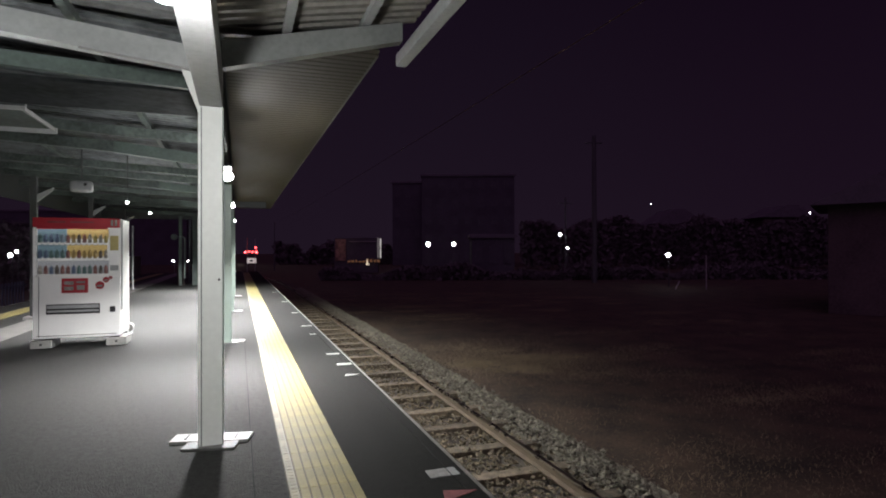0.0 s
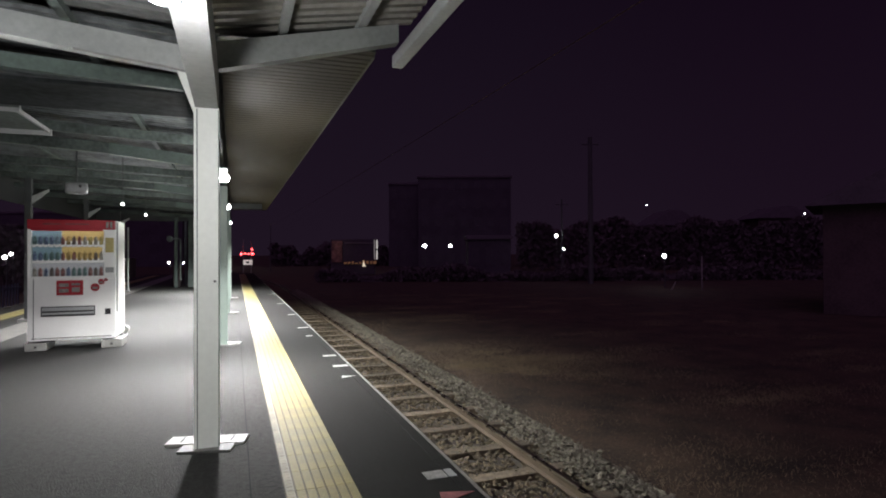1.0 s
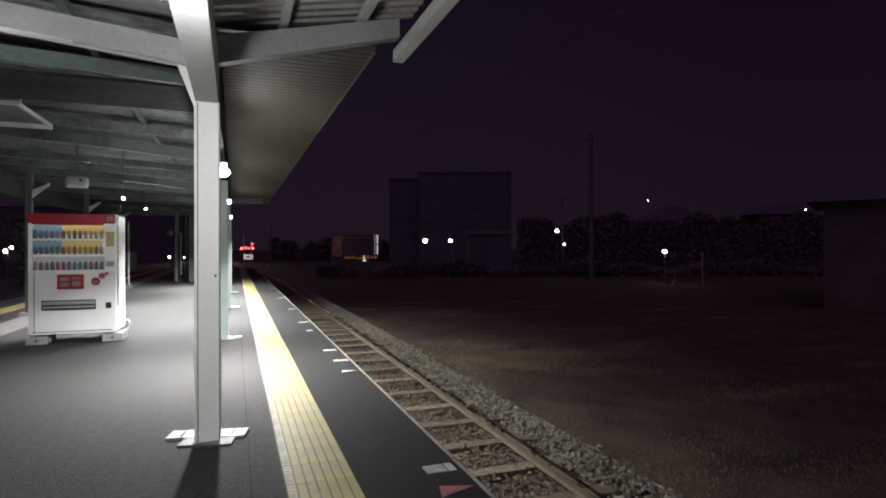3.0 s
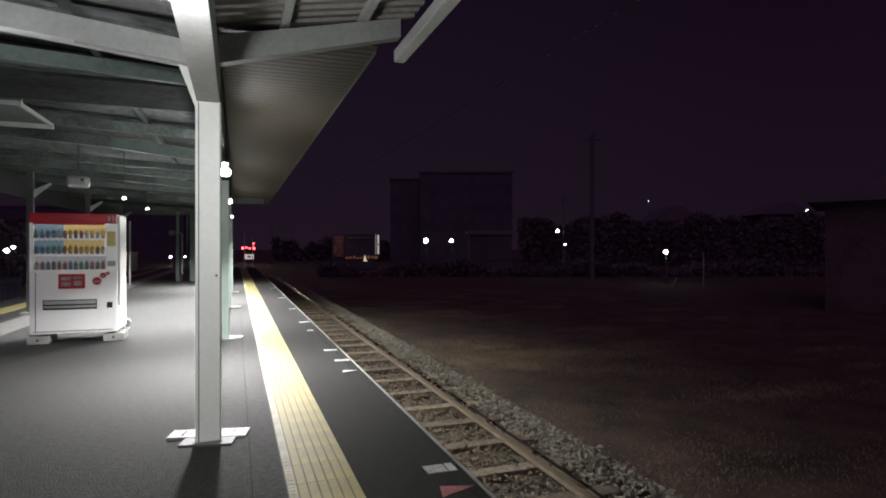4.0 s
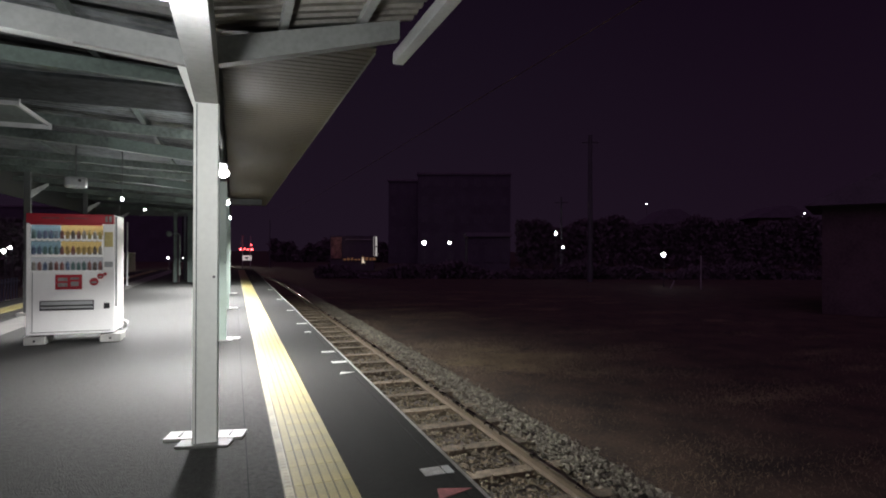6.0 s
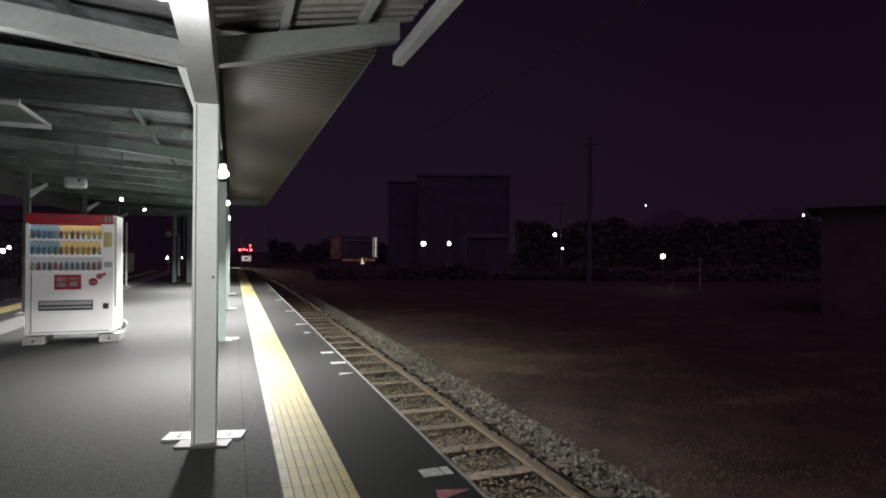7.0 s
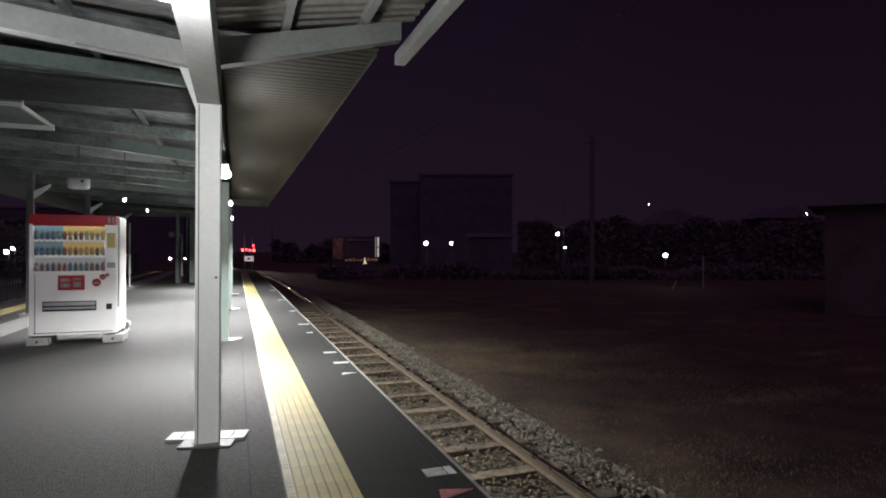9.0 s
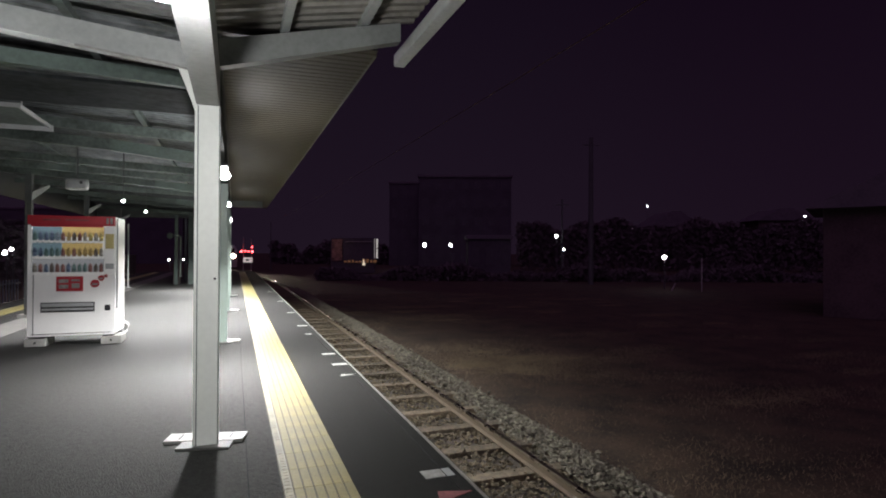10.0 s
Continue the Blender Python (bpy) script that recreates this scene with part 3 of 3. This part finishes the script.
        box(bm, x, -0.016, z - rr * 0.15, rr * 1.2, 0.004, rr * 0.5)
        part("bar", bm, M_MARK, s)
    for z, h, mm in ((1.53, 0.22, cans[7]), (1.29, 0.16, M_WHITE), (1.16, 0.08, M_GREY)):
        bm = B()
        box(bm, W - 0.075, -0.004, z, 0.11, 0.010, h, 0.003)
        part("panel", bm, mm, d)
    for x in (W - 0.10, W - 0.05):
        bm = B()
        box(bm, x, -0.03, 1.83, 0.03, 0.012, 0.09)
        part("bar", bm, M_MARK, v)
    bm = B()
    box(bm, W / 2, -0.004, Z0 + 0.035, W - 0.10, 0.008, 0.008)
    part("seam", bm, M_BLACK, d)
    bm = B()
    box(bm, 0.075, -0.003, 0.62, 0.006, 0.008, 0.9)
    part("seam", bm, M_BLACK, d)
    bm = B()
    box(bm, W + 0.008, 0.10, 1.2, 0.02, 0.012, 1.35)
    part("hinge_strip", bm, M_GREY, v)
    for x in (0.10, W - 0.05):
        bm = B()
        box(bm, x, 0.22, 0.06, 0.27, 0.44, 0.115, 0.012)
        f = part("foot_block", bm, M_PLATE, v, "white concrete foot block")
        bm = B()
        box(bm, x, -0.005, 0.06, 0.03, 0.012, 0.03)
        part("bolt", bm, M_BLACK, f)
    for x in (0.10, W - 0.05):
        bm = B()
        box(bm, x, 0.62, 0.072, 0.12, 0.12, 0.144, 0.01)
        part("foot", bm, M_GREY, v)
    return v


vending()


def bin_box():
    b = thing("recycling_bin", "slim white recycling bin beside the drinks machine", "bin", m=pose(-1.955, 10.55, 0))
    bm = B()
    box(bm, 0.10, 0.3, 0.53, 0.15, 0.40, 0.9, 0.02)
    part("body", bm, M_WHITE, b)
    bm = B()
    box(bm, 0.10, 0.093, 0.55, 0.14, 0.012, 0.30, 0.004)
    part("panel", bm, mat("brown_panel", (0.11, 0.075, 0.05), 0.7), b, "brown front panel")
    bm = B()
    box(bm, 0.11, 0.26, 0.04, 0.24, 0.5, 0.08, 0.01)
    part("plinth", bm, M_GREY, b)
    bm = B()
    rod(bm, (0.23, 0.06, 0.14), (0.23, 0.22, 0.14), 0.07, 14)
    part("wheel", bm, M_MARK, b)


bin_box()


# ---- platform marks ----
def floor_mark(x, y, w, d, material, label, name="floor_marking", tri=False):
    bm = B()
    if tri:
        vs = [bm.verts.new(p) for p in ((-w / 2, d / 2, 0.004), (-w * 0.68, -d / 2, 0.004), (w / 2, d * 0.1, 0.004), (-w / 2, d / 2, 0.0), (-w * 0.68, -d / 2, 0.0), (w / 2, d * 0.1, 0.0))]
        for f in ((0, 1, 2), (5, 4, 3), (0, 3, 4, 1), (1, 4, 5, 2), (2, 5, 3, 0)):
            bm.faces.new([vs[i] for i in f])
    else:
        box(bm, 0, 0, 0.002, w, d, 0.004)
    ob = solid(name, bm, material, label, "floor marking", "boarding position marks")
    ob.location = (x, y, 0.0045)
    return ob


floor_mark(1.165, 3.325, 0.13, 0.12, M_MARK, "small white boarding position plate on the asphalt")
floor_mark(1.265, 3.325, 0.05, 0.12, M_GREY, "small grey boarding position plate on the asphalt")
floor_mark(1.20, 3.0, 0.19, 0.14, M_PINK, "worn red triangular boarding mark on the asphalt", tri=True)
for x, y, w in ((1.22, 6.97, 0.18), (1.20, 7.72, 0.17), (1.17, 9.7, 0.10), (1.20, 10.85, 0.19), (1.21, 13.3, 0.15), (1.2, 16.4, 0.16), (1.2, 20.5, 0.2)):
    floor_mark(x, y, w, 0.11, M_MARK, "small white boarding position plate on the asphalt")

floor_mark(1.21, 6.33, 0.15, 0.11, M_MARK, "small pale arrow shaped boarding mark on the asphalt", tri=True)

# ---- things under the canopy ----
s = thing("loudspeaker", "pale oval loudspeaker hanging from the canopy", "loudspeaker", m=pose(-2.44, 10.8, 2.48))
bm = B()
box(bm, 0, 0, 0, 0.33, 0.16, 0.19, 0.06)
part("housing", bm, M_GREY, s, smooth=True)
bm = B()
rod(bm, (0.07, -0.083, 0.03), (0.07, -0.078, 0.03), 0.025, 10)
part("grille", bm, M_BLACK, s)
bm = B()
rod(bm, (0, 0, 0.09), (0, 0, 0.69), 0.014)
part("bracket", bm, M_DARKST, s)

s = thing("ceiling_hatch", "white framed hatch panel hung under the canopy", "hatch", m=pose(-2.66, 7.25, 2.83))
bm = B()
for x in (-0.63, 0.63):
    box(bm, x, 0, 0, 0.025, 1.0, 0.04)
box(bm, 0, 0.525, -0.015, 1.31, 0.03, 0.07)
box(bm, 0, -0.525, 0, 1.31, 0.03, 0.04)
part("frame", bm, M_GREY, s)
bm = B()
box(bm, 0, 0, 0.01, 1.20, 0.99, 0.02)
part("panel", bm, M_JOIST, s)
for x in (-0.5, 0.5):
    bm = B()
    rod(bm, (x, 0, 0.02), (x, 0, 0.32), 0.01)
    part("hanger", bm, M_GREY, s)

for y in (9.3, 14.1, 19.0, 23.9):
    c = thing("canopy_post", "dark steel post at the canopy's far side", "column", "canopy columns", m=pose(-4.05, y, 0))
    bm = B()
    box(bm, 0, 0, 1.5, 0.12, 0.12, 3.0, 0.004)
    part("post", bm, M_DARKST, c)
    bm = beam(B(), (0.06, 0, 2.62), (0.36, 0, 2.78), 0.05, 0.16, 0.05)
    part("bracket", bm, M_STEELM, c, "pale bracket plate")
    bm = B()
    box(bm, 0, 0, 0.03, 0.3, 0.3, 0.06, 0.006)
    part("base_plate", bm, M_PLATE, c)

# stairway posts far down the platform
w = thing("stair_enclosure", "dull green steel posts and bent rail of a stair enclosure", "stair enclosure", m=pose(-2.1, 26.3, 0))
for x, y, wd in ((-0.22, 0.0, 0.13), (-0.02, 2.2, 0.10), (0.29, 0.0, 0.09), (0.40, 0.0, 0.13)):
    bm = B()
    box(bm, x, y, 1.47, wd, 0.11, 2.94, 0.004)
    part("post", bm, M_STEELD, w)
bm = B()
rod(bm, (-0.02, -0.4, 0.35), (-0.02, -0.4, 1.98), 0.035)
rod(bm, (-0.02, -0.4, 1.98), (-0.10, -0.4, 2.06), 0.035)
rod(bm, (-0.10, -0.4, 2.06), (-0.22, -0.4, 2.06), 0.035)
rod(bm, (-0.02, -0.4, 0.35), (-0.02, 0.0, 0.35), 0.035)
part("handrail", bm, M_STEELG, w, "bent pale pipe")
bm = B()
box(bm, -0.22, 0.3, 0.5, 0.30, 0.06, 1.0)
part("panel", bm, M_DARKW, w, "dull reddish lower panel")
bm = B()
bmesh.ops.create_uvsphere(bm, u_segments=14, v_segments=8, radius=0.13, matrix=Matrix.Translation((-0.45, -0.15, 2.05)) @ Matrix.Diagonal((1, 0.4, 1, 1)))
rod(bm, (-0.45, -0.1, 2.05), (-0.22, 0.0, 2.05), 0.02)
part("mirror", bm, M_STEELG, w, "round convex mirror", True)
t = thing("slim_pole", "slim pale steel pole standing on the platform", "pole", m=pose(-3.79, 24.2, 0))
bm = B()
rod(bm, (0, 0, 0), (0, 0, 2.42), 0.035, 10)
part("mast", bm, M_STEELM, t)
bm = B()
rod(bm, (0, 0, 0), (0, 0, 0.03), 0.12, 14)
part("base_plate", bm, M_GREY, t)


# ---- across the tracks ----
def street_lamp(x, y, z_ground, h, size, label="white street lamp on a slim pole"):
    t = thing("street_lamp", label, "street lamp", "street lamps", m=pose(x, y, z_ground))
    bm = B()
    rod(bm, (0, 0, 0), (0, 0, h), 0.05, 8, 0.035)
    part("pole", bm, M_DARKST, t)
    bm = B()
    bmesh.ops.create_uvsphere(bm, u_segments=12, v_segments=8, radius=size, matrix=Matrix.Translation((-0.12, -0.1, h)))
    part("lamp_head", bm, G_FAR, t, "glowing lamp head", True)


S_, C_ = math.sin(radians(HEAD)), math.cos(radians(HEAD))


def spot(right, ahead, z=-1.62):
    """A place given by metres to the right of, and ahead along, the general view direction."""
    return (right * C_ + ahead * S_, -right * S_ + ahead * C_, z)


def lamp_at(px, py, dist, size):
    r = (px - 784) / 1000 * dist
    z = 1.38 - (py - 441) / 1000 * dist
    x, y, _ = spot(r, dist)
    street_lamp(x, y, -1.62, z + 1.62, size)


lamp_at(754, 427, 95, 0.34)
lamp_at(799, 427, 95, 0.25)
lamp_at(987, 410, 68, 0.18)
lamp_at(1000, 434, 66, 0.10)
lamp_at(1178, 447, 48, 0.17)
lamp_at(1147, 357, 160, 0.12)
lamp_at(1427, 373, 98, 0.10)
lamp_at(15, 444, 40, 0.14)
lamp_at(26, 438, 42, 0.12)
lamp_at(303, 455, 60, 0.10)
lamp_at(329, 455, 60, 0.07)
lamp_at(341, 455, 60, 0.06)


def block(name, right0, right1, ahead, depth, z1, material, label, category, windows=0, floors=0):
    """A far building whose front faces the view."""
    x, y, _ = spot((right0 + right1) / 2, ahead + depth / 2)
    t = thing(name, label, category, m=pose(x, y, -1.62, 0, 0, -HEAD))
    w, h = right1 - right0, z1 + 1.62
    bm = B()
    box(bm, 0, 0, h / 2, w, depth, h, 0.1)
    part("wall", bm, material, t)
    bm = B()
    box(bm, 0, 0, h + 0.15, w + 0.5, depth + 0.5, 0.5, 0.06)
    part("roof", bm, M_TILE, t)
    for f in range(floors):
        for i in range(windows):
            bm = B()
            box(bm, -w / 2 + (i + 0.5) * w / windows, -depth / 2 - 0.02, (f + 0.55) * h / floors, w / windows * 0.5, 0.12, h / floors * 0.45)
            part("window", bm, M_WINDOW, t)
    return t


def R(px, dist):
    return (px - 784) / 1000 * dist


def Zh(py, dist):
    return 1.38 - (py - 441) / 1000 * dist


block("apartment_building", R(742, 120), R(906, 120), 120, 14, Zh(306, 120), M_BLDG, "dark unlit concrete apartment block across the field", "building", 7, 5)
block("warehouse", R(690, 130), R(742, 130), 130, 10, Zh(318, 130), M_BLDG, "dark unlit concrete warehouse beside the apartment block", "building", 3, 4)
block("low_house", R(830, 70), R(905, 70), 70, 6, Zh(415, 70), M_BLDG, "low dark house in front of the apartment block", "building", 3, 1)


block("town_building", R(-140, 140), R(325, 140), 140, 12, Zh(366, 140), M_BLDG, "long dark unlit building beyond the far side of the station", "building", 14, 3)


def house(px0, px1, dist, eaves, ridge, label, material=M_DARKW, turn=0.0):
    r0, r1 = R(px0, dist), R(px1, dist)
    w, d = r1 - r0, 7.0
    x, y, _ = spot((r0 + r1) / 2, dist + d / 2)
    t = thing("house", label, "house", "houses", m=pose(x, y, -1.62, 0, 0, -HEAD - turn))
    he, hr = Zh(eaves, dist) + 1.62, Zh(ridge, dist) + 1.62
    bm = B()
    box(bm, 0, 0, he / 2, w, d, he, 0.03)
    part("wall", bm, material, t)
    bm = B()
    prism(bm, [(-w / 2 - 0.7, he - 0.1), (-w * 0.1, hr), (w * 0.1, hr), (w / 2 + 0.7, he - 0.1)], d + 1.2, Matrix.Translation((0, -d / 2 - 0.6, 0)))
    part("roof", bm, M_TILE, t, "dark tiled roof")
    for i in (-0.25, 0.2) if turn == 0 else ():
        bm = B()
        box(bm, i * w, -d / 2 - 0.02, he * 0.55, w * 0.18, 0.08, he * 0.3)
        part("window", bm, M_GLASSD, t)
    return t


house(1600, 1960, 24, 345, 262, "dark timber house with overhanging tiled roof beyond the field", turn=36.0)
house(1150, 1240, 110, 392, 366, "distant dark house with tiled roof")
house(1345, 1440, 110, 380, 360, "distant dark house with tiled roof")

# lit shed by the line, seen past the platform
sx, sy, _ = spot(R(628, 80), 80)
t = thing("lit_shed", "small trackside shed with warm lit brick side and pale post", "shed", m=pose(sx, sy, -1.62, 0, 0, -HEAD))
bm = B()
box(bm, -0.2, 0.6, 2.6, 6.2, 1.0, 5.0, 0.05)
part("wall", bm, M_BLDG, t)
bm = B()
box(bm, -2.4, -0.02, 3.35, 1.5, 0.12, 3.0)
part("brick_panel", bm, mat("dull_brick", (0.20, 0.125, 0.095), 0.9, 0, 0.8, 1.5, 8, 0.3), t)
bm = B()
box(bm, 1.0, -0.03, 4.55, 4.4, 0.10, 0.08)
part("lintel", bm, M_PLATE, t)
# crates, gable and posts glow themselves to look lit
rs = random.Random(3)
for i in range(9):
    bm = B()
    hgt = rs.uniform(0.15, 0.5)
    box(bm, -1.2 + i * 0.52, -0.15, 1.6 + hgt / 2, rs.uniform(0.2, 0.5), 0.2, hgt, 0.02)
    part("crate", bm, G_WARM, t, "small crate with added warm glow")
bm = B()
prism(bm, [(1.2, 1.2), (1.7, 1.2), (1.35, 2.1)], 0.1, Matrix.Translation((0, -0.3, 0)))
part("lit_gable", bm, glow("cream_gable_glow", (1.0, 0.85, 0.62), 0.6), t, "bright gable, its light put in as glow")
for x, z, h in ((2.9, 3.6, 2.8), (3.25, 4.3, 1.3), (3.25, 2.85, 1.3)):
    bm = B()
    box(bm, x, -0.05, z, 0.12 if x < 3 else 0.22, 0.12, h)
    part("post", bm, glow("pale_post_glow", (1.0, 0.97, 0.9), 0.12 if x < 3 else 0.38), t, "pale post, its light put in as glow")

# unseen warm fill added in front of the brick panel
shed_fill = bpy.data.lights.new("shed_fill_light", "POINT")
shed_fill.energy, shed_fill.color, shed_fill.shadow_soft_size = 11, (1.0, 0.72, 0.55), 0.1
new("shed_fill_light", shed_fill).matrix_world = t.matrix_world @ pose(-2.0, -2.2, 4.2)

for px, top, bottom, dist, lean in ((1244, 447, 480, 45, 0.0), (1197, 492, 505, 45, 0.35)):
    x, y, _ = spot(R(px, dist), dist)
    t = thing("field_stake", "slim pale stake standing in the dark field", "stake", "field stakes", m=pose(x, y, -1.64, 0, 0, -HEAD))
    bm = B()
    rod(bm, (-lean, 0, 0), (0, 0, Zh(top, dist) + 1.62), 0.045, 8)
    part("shaft", bm, M_PLATE, t)

# poles and hedge line
for px, top, dist, rr in ((1047, 236, 55, 0.28), (996, 345, 70, 0.14)):
    x, y, _ = spot(R(px, dist), dist)
    t = thing("utility_pole", "dark concrete utility pole with crossarm", "pole", "utility poles", m=pose(x, y, -1.62, 0, 0, -HEAD))
    h = Zh(top, dist) + 1.62
    bm = B()
    rod(bm, (0, 0, 0), (0, 0, h), rr, 12, rr * 0.7)
    part("mast", bm, M_DARKST, t)
    bm = B()
    box(bm, 0, 0, h - 0.7, 1.6, 0.12, 0.12)
    part("crossarm", bm, M_DARKST, t)


def hedge(name, px0, px1, dist, top, seed, label):
    rng = np.random.default_rng(seed)
    n = int((px1 - px0) * 70)
    u = rng.random(n)
    r = (px0 + u * (px1 - px0) - 784) / 1000 * dist
    crest = Zh(top, dist) + dist * 0.008 * (np.sin(u * 21 + seed) + 0.6 * np.sin(u * 53 + 2 * seed))
    z = -1.62 + (crest + 1.62) * rng.random(n) ** 0.55
    a = dist + rng.uniform(0, 3.0, n)
    x, y = r * C_ + a * S_, -r * S_ + a * C_
    c = np.stack((x, y, z), 1)[:, None]
    v = c + rng.normal(0, 0.17 * dist / 60, (n, 3, 3))
    me = bpy.data.meshes.new(name)
    me.from_pydata(v.reshape(-1, 3).tolist(), [], np.arange(3 * n).reshape(-1, 3).tolist())
    me.materials.append(M_LEAF)
    tagged(new(name, me), label, "hedge", kind="stuff")


hedge("tree_line", 920, 1500, 96, 390, 2, "dark distant line of trees behind the houses")
hedge("garden_shrubs", -120, 50, 44, 392, 5, "dim evergreen shrubs beyond the far platform edge")
hedge("far_wood", 480, 760, 140, 434, 7, "dark distant wood beyond the railway")
hedge("bramble_hedge", 560, 1470, 60, 474, 9, "dark unkempt hedge along the field")


# ---- line side ----
def signal():
    x, y, _ = spot(R(440, 70), 70)
    t = thing("crossing_signal", "railway signal posts with red lamps and white board", "signal", m=pose(x, y, -1.62, 0, 0, -HEAD))
    k = 0.07
    for px, top in ((432, 414), (446, 416)):
        bm = B()
        rod(bm, ((px - 440) * k, 0, 0), ((px - 440) * k, 0, Zh(top, 70) + 1.62), 0.05, 8)
        part("post", bm, M_PLATE, t, "slim pale post")
    for px, py, r in ((429, 440, 0.14), (436, 439, 0.10), (442, 440, 0.10), (448, 432, 0.10), (449, 440, 0.14)):
        bm = B()
        z = Zh(py, 70) + 1.62
        bmesh.ops.create_uvsphere(bm, u_segments=12, v_segments=8, radius=r, matrix=Matrix.Translation(((px - 440) * k, -0.1, z)))
        part("red_lamp", bm, G_RED, t, "glowing red lamp", True)
    bm = B()
    box(bm, 0, 0, Zh(455, 70) + 1.62, 1.15, 0.08, 0.62, 0.02)
    b = part("board", bm, glow("white_board_glow", (1.0, 0.9, 0.85), 0.45), t, "pale lit board")
    bm = B()
    box(bm, 0, -0.06, Zh(455, 70) + 1.62, 0.4, 0.04, 0.22, 0.02)
    part("bar", bm, M_BLACK, b)


signal()

# wire on poles beside the line
t = thing("overhead_line", "thin overhead wire on slim poles beside the track", "overhead wire", kind="structure")
bm = B()
span = [(-14 + 8 * i) for i in range(15)]
for a, b in zip(span, span[1:]):
    za, zb = (5.05 + 1.25 * (q + 14) / 112 - 0.35 * (1 - ((q - 42) / 56) ** 2) for q in (a, b))
    rod(bm, (5.6, a, za), (5.6, b, zb), 0.010, 6)
part("wire", bm, mat("worn_copper", (0.30, 0.22, 0.16), 0.4, 1.0, 0.2, 3, 40, 0), t)
for y, h in ((-14.0, 5.15), (98.0, 6.45)):
    bm = B()
    rod(bm, (5.6, y, -1.62), (5.6, y, h), 0.09, 10, 0.06)
    part("mast", bm, M_DARKST, t)

# left: low wall beside the line, fence
t = thing("trackside_wall", "pale low concrete wall facing the railway line", "wall")
for i in range(5):
    bm = B()
    box(bm, -13.1, 80.95 + 1.9 * i, -0.36, 0.2, 1.86, 2.52, 0.02)
    part("panel", bm, M_CONC, t)
bm = B()
box(bm, -13.1, 84.75, 0.93, 0.3, 9.6, 0.06, 0.01)
part("coping", bm, M_PLATE, t)

f = thing("fence", "low blue-grey steel fence beyond the far platform edge", "fence")
M_FENCE = mat("blue_fence_paint", (0.12, 0.16, 0.22), 0.6)
for i in range(60):
    bm = B()
    box(bm, -9.2, 10 + 0.35 * i, -0.75, 0.03, 0.12, 1.74)
    part("slat", bm, M_FENCE, f)
for z in (-0.9, -0.05):
    bm = B()
    box(bm, -9.17, 20.3, z, 0.03, 21.2, 0.06)
    part("fence_rail", bm, M_FENCE, f)


# ---- train ----
M_HOOD = mat("warm_glare_hood", (0.45, 0.26, 0.15), 0.5)


def build_train():
    t = thing("train", "approaching passenger train with glowing headlights", "train")
    bm = B()
    prism(bm, [(-1.35, 0.25), (-1.42, 1.4), (-1.35, 2.9), (-0.9, 3.45), (0.9, 3.45), (1.35, 2.9), (1.42, 1.4), (1.35, 0.25)], 40.0)
    part("body", bm, M_TRAIN, t)
    bm = B()
    box(bm, 0, -0.02, 2.7, 2.0, 0.06, 0.7, 0.02)
    part("windscreen", bm, M_GLASSD, t)
    bm = B()
    box(bm, 0, 0.3, 0.45, 2.3, 0.5, 0.5, 0.05)
    part("skirt", bm, M_DARKST, t)
    # oversized discs and added warm hoods stand in for glare; hoods narrow the beam
    for x in (-0.8, 0.8):
        bm = B()
        rod(bm, (x, 0.02, 1.9), (x, -0.03, 1.9), 0.30, 16)
        lamp = part("headlight", bm, G_HEAD, t, "glowing warm headlight")
        bm = B()
        bmesh.ops.create_cone(bm, cap_ends=False, segments=24, radius1=0.40, radius2=0.33, depth=1.0, matrix=Matrix.Translation((x, -0.5, 1.9)) @ Matrix.Rotation(radians(90), 4, "X"))
        part("hood", bm, M_HOOD, lamp, "warm hood added to narrow the beam and suggest glare")
    for i in range(9):
        for sx in (-1.425, 1.425):
            bm = B()
            box(bm, sx, 3 + i * 4.0, 2.1, 0.04, 2.2, 0.8, 0.01)
            part("window", bm, M_GLASSD, t)
    for y in (3, 14, 24, 36):
        for x in (-0.5335, 0.5335):
            bm = B()
            rod(bm, (x - 0.06, y, 0.43), (x + 0.06, y, 0.43), 0.43, 20)
            part("wheel", bm, M_DARKST, t)
    return t


train = build_train()


def motions():
    rows = []
    for i in range(21):
        s = i / 20 * 10
        y = 89.5 + 9.0 * (10 - s)
        slope = (track_x(y + 2) - track_x(y - 2)) / 4
        rows.append((s, pose(track_x(y), y, RAIL_Z, 0, 0, math.degrees(math.atan(-slope)))))
    walk(train, rows)


motions()
